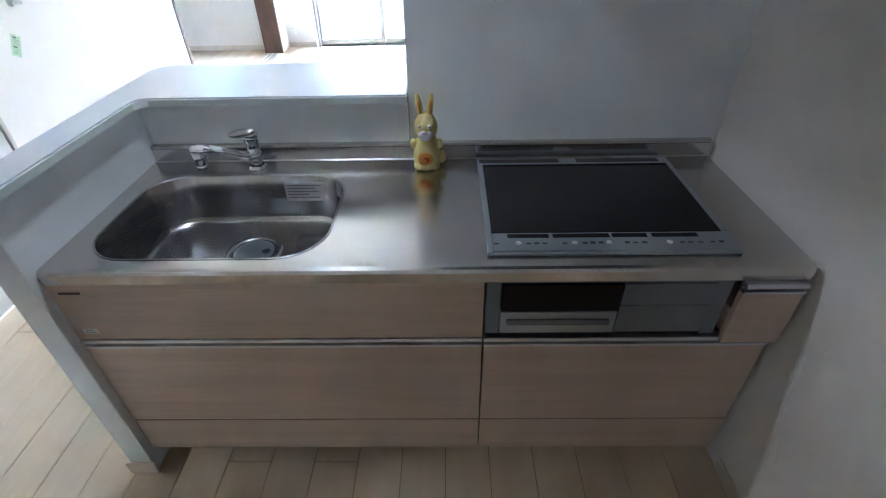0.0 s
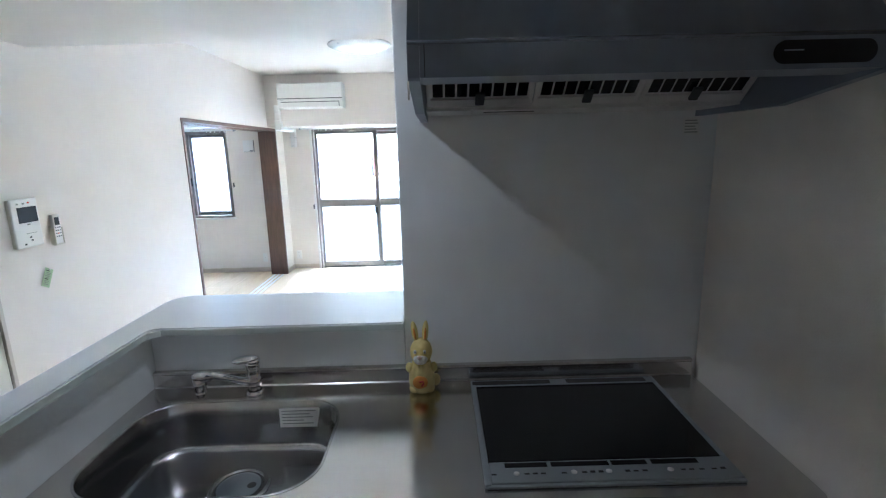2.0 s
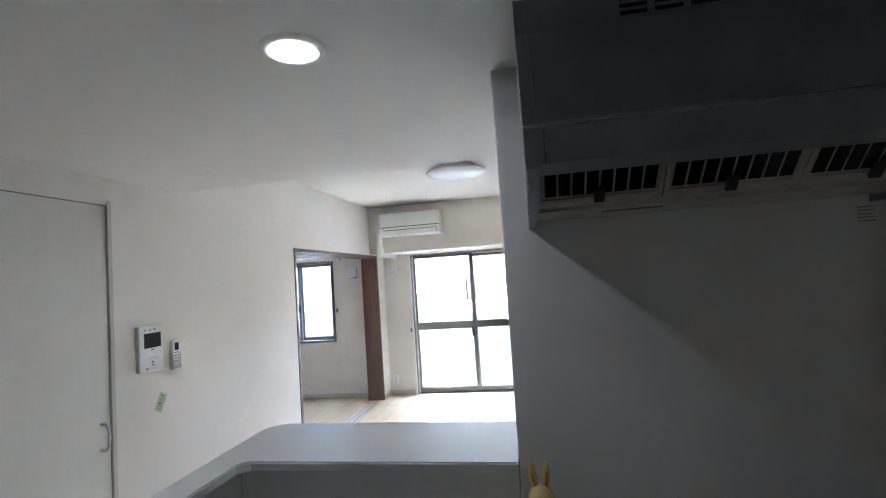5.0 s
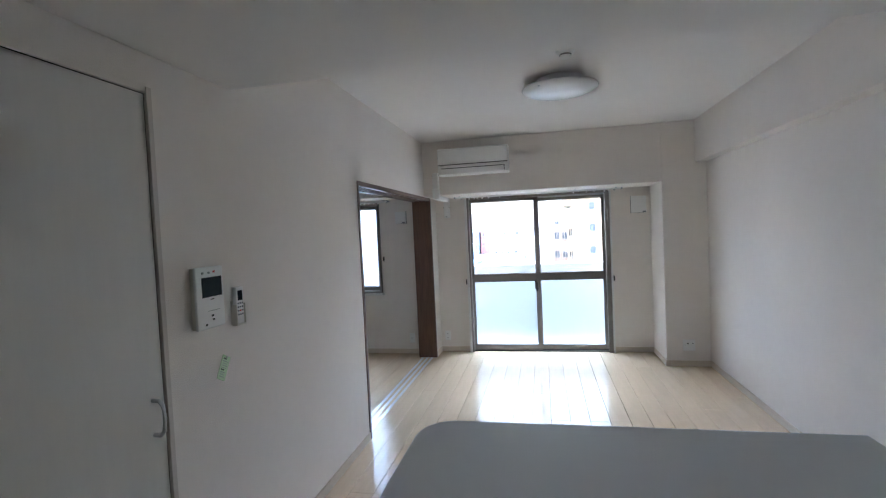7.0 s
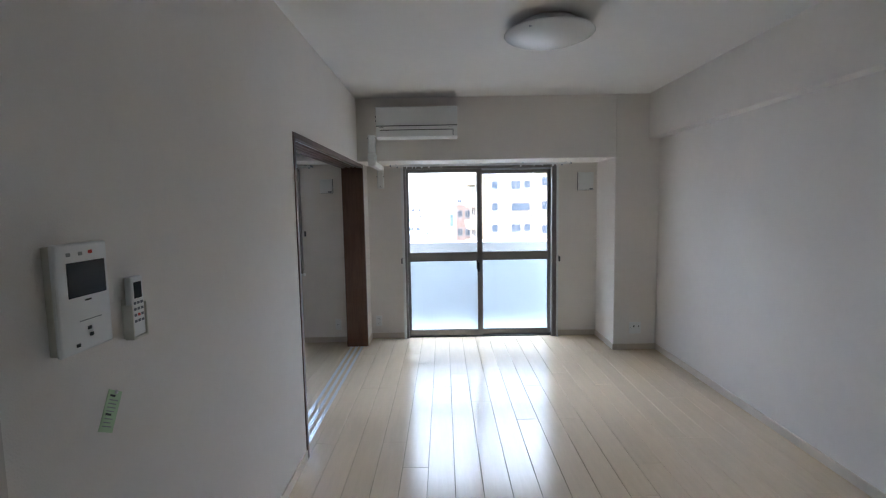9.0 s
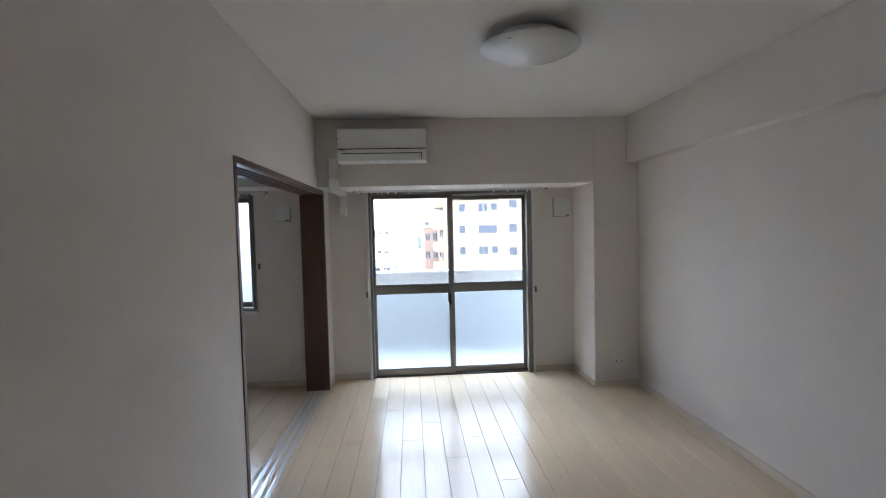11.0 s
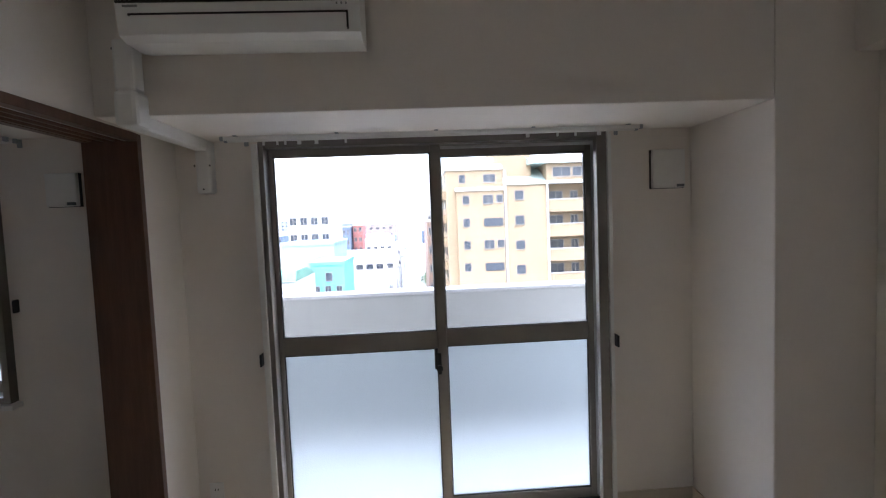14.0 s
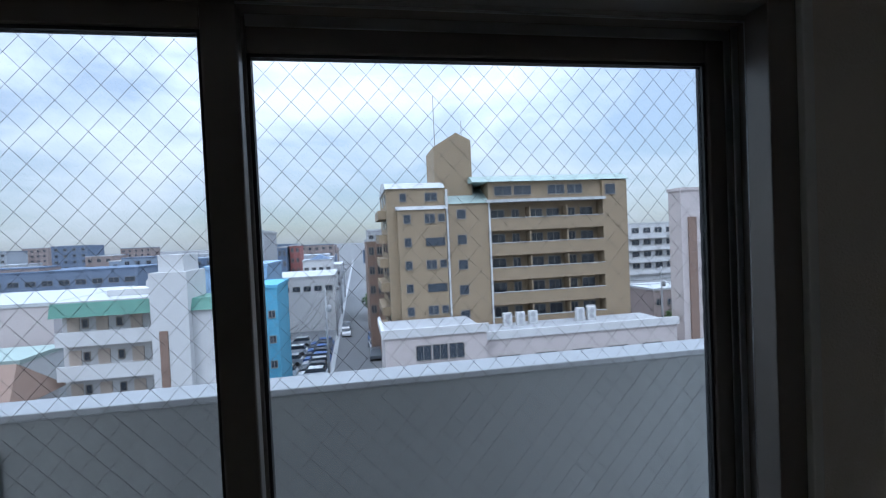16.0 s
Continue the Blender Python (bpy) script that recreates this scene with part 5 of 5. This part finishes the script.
for k in range(5):
    zt, zl = 3.45 - 2.9 * k, 3.72 - 2.587 * k
    bal = part("balcony", boxes((14.8, 60.0, zt - 1.45, 29.0, 61.6, zt - 1.2), (14.8, 60.0, zt - 1.2, 29.0, 60.2, zt)), M_TAN, apt)
    for xw in (16.2, 18.4, 21.0, 23.2, 25.6, 27.6):
        far_window(apt, xw, 61.6, zt + 0.12, 1.7 if xw not in (18.4, 25.6) else 1.0, 1.9)
    part("rail_cap", boxes((14.8, 59.94, zt, 29.0, 60.24, zt + 0.07)), M_ROOFP, apt, "pale balcony rail cap")
    part("divider", boxes((19.7, 60.2, zt - 1.2, 19.85, 61.6, zt + 1.3), (24.4, 60.2, zt - 1.2, 24.55, 61.6, zt + 1.3)), M_TAN, apt)
    far_window(apt, 5.1, 59.5, zl, 0.85, 1.05, False)
    if k % 2:
        # flat dark panel paints the loggia's shaded depth on the closed wall
        part("loggia_opening", boxes((7.1, 59.42, zl - 0.5, 9.3, 59.52, zl + 0.42)), M_TGLASS, apt, "flat dark panel drawn as the shade in an open loggia")
    else:
        far_window(apt, 7.65, 59.5, zl, 1.25, 1.1)
        far_window(apt, 9.0, 59.5, zl + 0.05, 0.85, 0.95, False)
    far_window(apt, 11.4, 60.0, zt + 0.65, 1.15, 1.15, False)
for xw, ww in ((16.6, 2.2), (19.0, 2.2), (23.2, 2.2), (25.6, 2.0)):
    far_window(apt, xw, 60.4, 6.68, ww, 1.15)
far_window(apt, 30.0, 60.0, 6.5, 1.4, 1.3, False)
far_window(apt, 4.8, 60.3, 6.2, 0.8, 1.0, False)
far_window(apt, 8.0, 60.3, 6.2, 1.5, 1.0)
for k in range(6):
    part("side_window", boxes((2.88, 62.5, 5.6 - 2.78 * k, 2.98, 64.0, 6.8 - 2.78 * k), (2.88, 67, 5.6 - 2.78 * k, 2.98, 69.0, 6.8 - 2.78 * k)), M_TGLASS, apt, "dark side window")
    part("side_balcony", boxes((2.0, 61.5, 3.9 - 2.78 * k, 2.95, 70, 4.9 - 2.78 * k)), M_TAN, apt)

pod = thing("podium", (16, 54, GZ), "low pinkish-white commercial podium with a flat roof", "building")
part("wall", boxes((1.6, 51, GZ, 11.4, 59.4, -7.7), (11.4, 52.5, GZ, 33.0, 59.9, -8.9)), M_TPINK, pod)
part("parapet", boxes((1.3, 50.8, -7.7, 11.6, 51.1, -6.9), (1.3, 51.1, -7.7, 1.6, 59.4, -6.9), (11.6, 52.3, -8.9, 33.2, 52.6, -8.1)), M_TWHITE, pod, "white roof parapet")
part("roof", boxes((1.6, 51.1, -7.7, 11.3, 59.4, -7.5), (11.4, 52.6, -8.9, 33.0, 59.4, -8.7)), M_TGREY, pod)
for xw in (5.2, 6.8, 8.4):
    far_window(pod, xw, 51.0, -9.3, 1.5, 1.5)
for xw in (14, 18, 22, 26, 30):
    far_window(pod, xw, 52.5, -11.4, 2.4, 1.6)


def outdoor_unit(x, y, z):
    u = thing("outdoor_unit", (x, y, z), "white air conditioner outdoor unit on the podium roof", "outdoor unit", "outdoor units on the podium")
    part("casing", boxes((x - 0.5, y - 0.25, z, x + 0.5, y + 0.25, z + 1.5), bevel=0.03), M_TWHITE, u)
    for k in (0.45, 1.08):
        part("fan_grille", cyl(bmesh.new(), (x, y - 0.25, z + k), (x, y - 0.28, z + k), 0.28, seg=18), M_TGREY, u)
    return u


unit = outdoor_unit(15.6, 57.5, -8.7)
for xu, yu in ((17.1, 57.5), (18.7, 57.8), (24.2, 57.4), (25.6, 57.4), (26.2, 58.6)):
    copy_thing(unit, pose(xu, yu, -8.7))

# white low block with a green fascia
wb = thing("white_block", (-18, 50, GZ), "white low apartment block with green fascia and balconies", "apartment house")
part("wall", boxes((-22.9, 47.2, GZ, -16.0, 56, -2.2)), M_TWHITE, wb)
part("fascia", extrude_x(bmesh.new(), [(45.9, -3.15), (47.2, -3.15), (47.2, -2.1), (46.2, -2.1)], -23.1, -16.0), M_TGREEN, wb, "green sloping fascia")
part("roof", boxes((-23.1, 46.2, -2.2, -16.0, 56, -2.0)), M_ROOFP, wb)
part("roof_box", boxes((-20.5, 49, -2.0, -16.5, 52, -1.5), (-18.0, 50, -1.5, -17.0, 51, -0.9)), M_TWHITE, wb)
for k in range(4):
    zb = -5.35 - 2.55 * k
    part("balcony", boxes((-22.8, 46.0, zb, -16.0, 47.2, zb + 0.15), (-22.8, 46.0, zb + 0.15, -16.0, 46.15, zb + 1.1)), M_TWHITE, wb)
    for xw in (-21.3, -18.9, -16.5):
        far_window(wb, xw, 47.2, zb + 1.55, 0.5, 0.75, False)
    for xw in (-22.1, -20.1, -17.7):
        part("flat_door", boxes((xw - 0.42, 47.12, zb + 0.16, xw + 0.42, 47.21, zb + 2.05)), M_DOORP, wb, "beige flat door")
part("stair_tower", boxes((-16.0, 45.4, GZ, -13.35, 50, -0.15), (-15.5, 46, -0.15, -13.7, 49.5, 1.15)), M_TWHITE, wb, "white stair tower")
part("tower_slit", boxes((-15.45, 45.33, -12.5, -14.85, 45.42, -4.55)), M_TBROWN, wb, "brown tall slit window")
part("annex", boxes((-13.35, 46.2, GZ, -11.3, 54, -3.2)), M_TWHITE, wb)
part("annex_roof", extrude_x(bmesh.new(), [(45.9, -3.2), (54, -3.2), (50, -2.3), (46.4, -2.3)], -13.35, -11.2), M_TGREEN, wb, "green annex roof")

hs = thing("tiled_house", (-25.5, 44, GZ), "small house with a brown tiled hip roof", "house")
part("wall", boxes((-29.5, 41.5, GZ, -23.3, 47, -8.3)), M_TWHITE, hs)
bm = bmesh.new()
vs = [bm.verts.new(p) for p in ((-30, 41, -8.4), (-22.9, 41, -8.4), (-22.9, 47.4, -8.4), (-30, 47.4, -8.4), (-27.5, 44.2, -5.9), (-24.2, 44.2, -5.9))]
for ids in ((0, 1, 5, 4), (1, 2, 5), (2, 3, 4, 5), (3, 0, 4), (3, 2, 1, 0)):
    bm.faces.new([vs[i] for i in ids])
part("roof", bm, M_TBROWN, hs, "brownish tiled hip roof")
block("pink_hall", -62, -29.5, 58, 75, -3.3, M_TPINK, "long pink rendered hall with a flat roof", roof=M_ROOFP)
block("shed", -36, -27, 49, 55, -6.9, M_TWHITE, "white shed with a pale green roof", roof=M_GREENR)
blu = block("blue_building", -12.6, -8.9, 58, 66, -2.9, M_TBLUE, "bright sky-blue rendered building", roof=M_TBLUE, windows=(3, (-5.6, -8.2, -10.8), 0.7, 0.8))
far_window(blu, -10.6, 58, -4.2, 0.8, 1.0, False)
block("pale_blue_building", -18.5, -11.3, 66.5, 78, -1.0, M_TBLUEL, "pale blue sheet-clad building", roof=M_TBLUEL)
block("grey_building", -20.5, -14.0, 80, 92, 3.4, M_TGREY, "grey flat-roofed office building", windows=(4, (2.2, -0.4), 1.1, 1.2))
block("white_hall", -17.0, -5.2, 99, 118, -5.0, M_TWHITE, "white low hall with a pale roof", windows=(6, (-7.0,), 1.4, 1.0))
wh = block("white_house", -13.0, -6.5, 120, 129, -2.7, M_TWHITE, "white house with a dark hip roof beyond the hall", windows=(4, (-4.6,), 1.0, 1.1), roof=M_TGREY)
block("red_tower", -17.2, -14.7, 131, 139, 1.0, M_BRICK, "narrow red-brown tiled tower block", windows=(2, (0, -2.6, -5.2), 0.7, 1.1), roof=M_TGREY)
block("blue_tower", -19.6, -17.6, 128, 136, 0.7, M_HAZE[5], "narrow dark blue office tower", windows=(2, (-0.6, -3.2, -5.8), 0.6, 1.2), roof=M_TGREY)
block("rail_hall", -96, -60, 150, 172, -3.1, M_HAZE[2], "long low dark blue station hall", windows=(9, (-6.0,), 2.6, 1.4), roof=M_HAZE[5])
bm = bmesh.new()
vs = [bm.verts.new(p) for p in ((-11.6, 120.2, -2.3), (-7.2, 120.2, -2.3), (-7.2, 128.5, -2.3), (-11.6, 128.5, -2.3), (-9.4, 122.5, -1.2), (-9.4, 126, -1.2))]
for ids in ((0, 1, 4), (1, 2, 5, 4), (2, 3, 5), (3, 0, 4, 5), (3, 2, 1, 0)):
    bm.faces.new([vs[k] for k in ids])
part("hip_roof", bm, M_HAZE[5], wh, "dark tiled hip roof")
block("street_house", -7.5, -4.9, 135, 150, -4.6, M_TGREY, "grey narrow house on the street", windows=(2, (-6.5, -9.5), 0.9, 1.1))
block("brown_building", 0.9, 3.2, 76, 100, 1.4, M_TBROWN, "dark brown narrow apartment building", windows=(2, (0, -2.8, -5.6, -8.4), 0.8, 1.2))
block("grey_tower", 1.6, 6.0, 104, 118, 3.4, M_TGREY, "grey narrow apartment tower", windows=(3, (2, -0.8, -3.6), 0.9, 1.2))
rb = block("right_apartments", 60, 84, 110, 122, 2.4, M_TWHITE, "white long apartment block with balcony bands", windows=(8, (1.0, -1.8, -4.6, -7.4), 1.9, 1.3))
for k in range(4):
    part("balcony_band", boxes((60, 108.8, -0.9 - 2.8 * k, 84, 109, 0.0 - 2.8 * k), (60, 109, -0.95 - 2.8 * k, 84, 110, -0.8 - 2.8 * k)), M_TWHITE, rb)
bt = block("brown_tower", 35.8, 44, 55, 57.2, 5.6, M_TPINK, "brownish pink apartment tower", roof=M_TPINK)
part("shaft", boxes((36.6, 54.8, GZ, 37.6, 55.0, 2.6)), M_TBROWN, bt, "dark recessed shaft")
for k in range(6):
    far_window(bt, 38.9, 55, 1.6 - 2.8 * k, 1.5, 1.5)
block("orange_house", 46, 54, 76, 84, -8.6, M_HAZE[4], "low orange-brown roadside house", windows=(4, (-10.5,), 1.1, 1.1))
block("store", 38, 50, 92, 100, -7.4, M_TWHITE, "white roadside store with blue panels", windows=(5, (-9.2,), 1.6, 1.2), roof=M_TBLUEL)

# far blocks take their look of haze from the M_HAZE colours
rng = random.Random(11)
for i in range(74):
    yy = rng.uniform(150, 420)
    xx = rng.uniform(-0.95, 0.32) * yy - 6
    if abs(xx + 2) < 7:
        xx -= 16
    w, d = rng.uniform(9, 26), rng.uniform(8, 16)
    top_z = rng.uniform(-7, 3.2) + (rng.uniform(2, 7) if rng.random() < 0.22 else 0)
    if yy < 230:
        top_z = min(top_z, rng.uniform(-5, 0.5))
    zs = [top_z - 1.6 - 2.9 * k for k in range(min(4, int((top_z - GZ) / 2.9)))]
    block("far_building", xx - w / 2, xx + w / 2, yy, yy + d, top_z, M_HAZE[rng.randrange(6)], "distant town building in haze-tinted colours", group="distant town", windows=(max(2, int(w / 3.2)), zs, 1.5, 1.3), roof=M_HAZE[rng.randrange(4)])


def car(x, y, turn, paint):
    c = thing("car", (x, y, GZ + 0.03), "small parked car seen from above", "car", "parked cars")
    bm = bmesh.new()
    prof = [(-1.8, 0.25), (1.8, 0.25), (1.85, 0.6), (1.7, 0.85), (0.9, 0.95), (-1.7, 0.98), (-1.85, 0.7)]
    z0 = GZ + 0.03
    extrude_x(bm, [(y + a, z0 + b) for a, b in prof], x - 0.78, x + 0.78)
    part("body", bm, paint, c)
    part("cabin", extrude_x(bmesh.new(), [(y + a, z0 + b) for a, b in ((-1.65, 0.975), (0.95, 0.955), (0.45, 1.42), (-1.35, 1.46))], x - 0.68, x + 0.68), M_TGLASS, c, "dark glazed cabin")
    part("roof_panel", boxes((x - 0.64, y - 1.30, z0 + 1.452, x + 0.64, y + 0.42, z0 + 1.50)), paint, c)
    for sx in (-0.72, 0.72):
        for sy in (-1.15, 1.2):
            part("wheel", cyl(bmesh.new(), (x + sx - 0.1, y + sy, z0 + 0.29), (x + sx + 0.1, y + sy, z0 + 0.29), 0.29, seg=12), M_TYRE, c)
    c.rotation_euler = (0, 0, radians(turn))
    return c


cars = [car(-6.6, 66 + 2.6 * i, 90 + 3 * (i % 3 - 1), M_CARS[i % 4]) for i in range(4)]
for i in range(8):
    copy_thing(cars[i % 4], pose(-6.6 if i % 2 else -10.4, 76.5 + 2.4 * (i // 2) if i % 2 else 68 + 3 * i, GZ + 0.03, 0, 0, 90))
for i in range(5):
    copy_thing(cars[(i + 1) % 4], pose(1.3 if i < 3 else -3.2, 74 + 6 * i, GZ + 0.03, 0, 0, 4 * (i % 2)))


def tree(x, y, h, r, seed):
    rg = random.Random(seed)
    t = thing("tree", (x, y, GZ), "small green street tree", "tree", "street trees")
    bm = tube(bmesh.new(), [(x, y, GZ), (x + 0.05, y, GZ + h * 0.3), (x - 0.05, y + 0.1, GZ + h * 0.6)], [0.16, 0.12, 0.06], seg=8)
    for k in range(5):
        a = 2 * math.pi * k / 5
        tube(bm, [(x, y, GZ + h * 0.35), (x + 0.6 * r * math.cos(a), y + 0.6 * r * math.sin(a), GZ + h * 0.65)], [0.07, 0.03], seg=5)
    part("trunk", bm, M_BARK, t)
    bm = bmesh.new()
    for k in range(420):
        d = V(rg.gauss(0, 1), rg.gauss(0, 1), rg.gauss(0, 1)).normalized() * r * rg.uniform(0.45, 1.05)
        c = V(x, y, GZ + h * 0.68) + V(d.x, d.y, d.z * 0.85)
        q = Euler((rg.uniform(0, 6), rg.uniform(0, 6), rg.uniform(0, 6))).to_matrix()
        s = rg.uniform(0.14, 0.3)
        bm.faces.new([bm.verts.new(c + q @ V(*p)) for p in ((-s, 0, 0), (0, -s * 0.5, 0.03), (s, 0, 0), (0, s * 0.5, 0.03))])
    part("crown", bm, M_LEAF, t)
    return t


for i, (xx, yy, hh, rr) in enumerate(((1.6, 104, 6.5, 1.8), (2.2, 112, 6.0, 1.7), (45.5, 70, 4.5, 1.6), (48.5, 72, 4.0, 1.7), (51, 70, 4.2, 1.5), (-27.6, 39.5, 6.5, 1.6))):
    tree(xx, yy, hh, rr, i)


def utility_pole(x, y, h=11.0):
    p = thing("utility_pole", (x, y, GZ), "grey concrete utility pole with crossarms", "utility pole", "utility poles")
    part("pole", cyl(bmesh.new(), (x, y, GZ), (x, y, GZ + h), 0.17, 0.11, seg=10), M_TGREY, p)
    for k in (0.5, 1.3):
        part("crossarm", boxes((x - 0.9, y - 0.06, GZ + h - k, x + 0.9, y + 0.06, GZ + h - k + 0.12)), M_TGREY, p)
    part("transformer", cyl(bmesh.new(), (x + 0.4, y, GZ + h - 2.9), (x + 0.4, y, GZ + h - 2.1), 0.25, seg=12), M_TGREY, p)
    return p


pole = utility_pole(-4.6, 66)
for yy in (92, 118, 150):
    copy_thing(pole, pose(-4.6, yy, GZ))
copy_thing(pole, pose(42, 68, GZ))
wires = bmesh.new()
for dx in (-0.8, 0.0, 0.8):
    for a, b in ((40, 66), (66, 92), (92, 118), (118, 150)):
        tube(wires, [(-4.6 + dx, a + (b - a) * k / 6, GZ + 10.65 - 0.7 * (1 - (k / 3 - 1) ** 2)) for k in range(7)], 0.025, seg=4)
for dz in (0, 0.6, 1.2):
    tube(wires, [(33 + 14 * k / 6, 67.5, GZ + 9.2 + dz - 0.6 * (1 - (k / 3 - 1) ** 2)) for k in range(7)], 0.025, seg=4)
solid("power_lines", wires, M_DARK, "thin dark overhead power lines", "power lines", base=(-4.6, 66, GZ + 10))

# ---- floor boards, last ----
def boards(name, x_line, x0, x1, y0, y1, label, seed):
    rng = random.Random(seed)
    ob = solid(name, boxes((x0, y0, -0.05, x1, y1, -0.006)), M_GAP, label, "floor", kind="structure", base=(0, 0, 0))
    W = 0.1503
    k0 = math.floor((x0 - x_line) / W)
    made = {}
    k = k0
    while x_line + k * W < x1 - 0.002:
        a, b = max(x0, x_line + k * W), min(x1, x_line + (k + 1) * W)
        y = y0 - rng.choice((0.0, 0.3, 0.6, 0.9, 1.2, 1.5))
        while y < y1:
            c, d = max(y, y0), min(y + 1.82, y1)
            y += 1.82
            if d - c < 0.03 or b - a < 0.004:
                continue
            key = (round(b - a, 3), round(d - c, 3))
            if key not in made:
                w, h = (b - a) / 2 - 0.0011, (d - c) / 2 - 0.001
                bm = bmesh.new()
                lo = [bm.verts.new((sx * w, sy * h, -0.006)) for sx, sy in ((-1, -1), (1, -1), (1, 1), (-1, 1))]
                mi = [bm.verts.new((sx * w, sy * h, -0.0012)) for sx, sy in ((-1, -1), (1, -1), (1, 1), (-1, 1))]
                hi = [bm.verts.new((sx * (w - 0.0012), sy * (h - 0.0012), 0)) for sx, sy in ((-1, -1), (1, -1), (1, 1), (-1, 1))]
                for p, q in ((lo, mi), (mi, hi)):
                    for i in range(4):
                        bm.faces.new((p[i], p[(i + 1) % 4], q[(i + 1) % 4], q[i]))
                bm.faces.new(hi)
                made[key] = mesh_of("floor_board", bm, M_FLOOR)
            shared("floor_board", made[key], ob, ((a + b) / 2, (c + d) / 2, 0))
        k += 1
    return ob


boards("floor", -1.337, XW, XE, YS, YN, "pale glossy maple floor boards", 3)
boards("floor_bedroom", -2.126, -5.05, -2.13, 3.35, YN, "pale maple floor boards in the bedroom", 5)
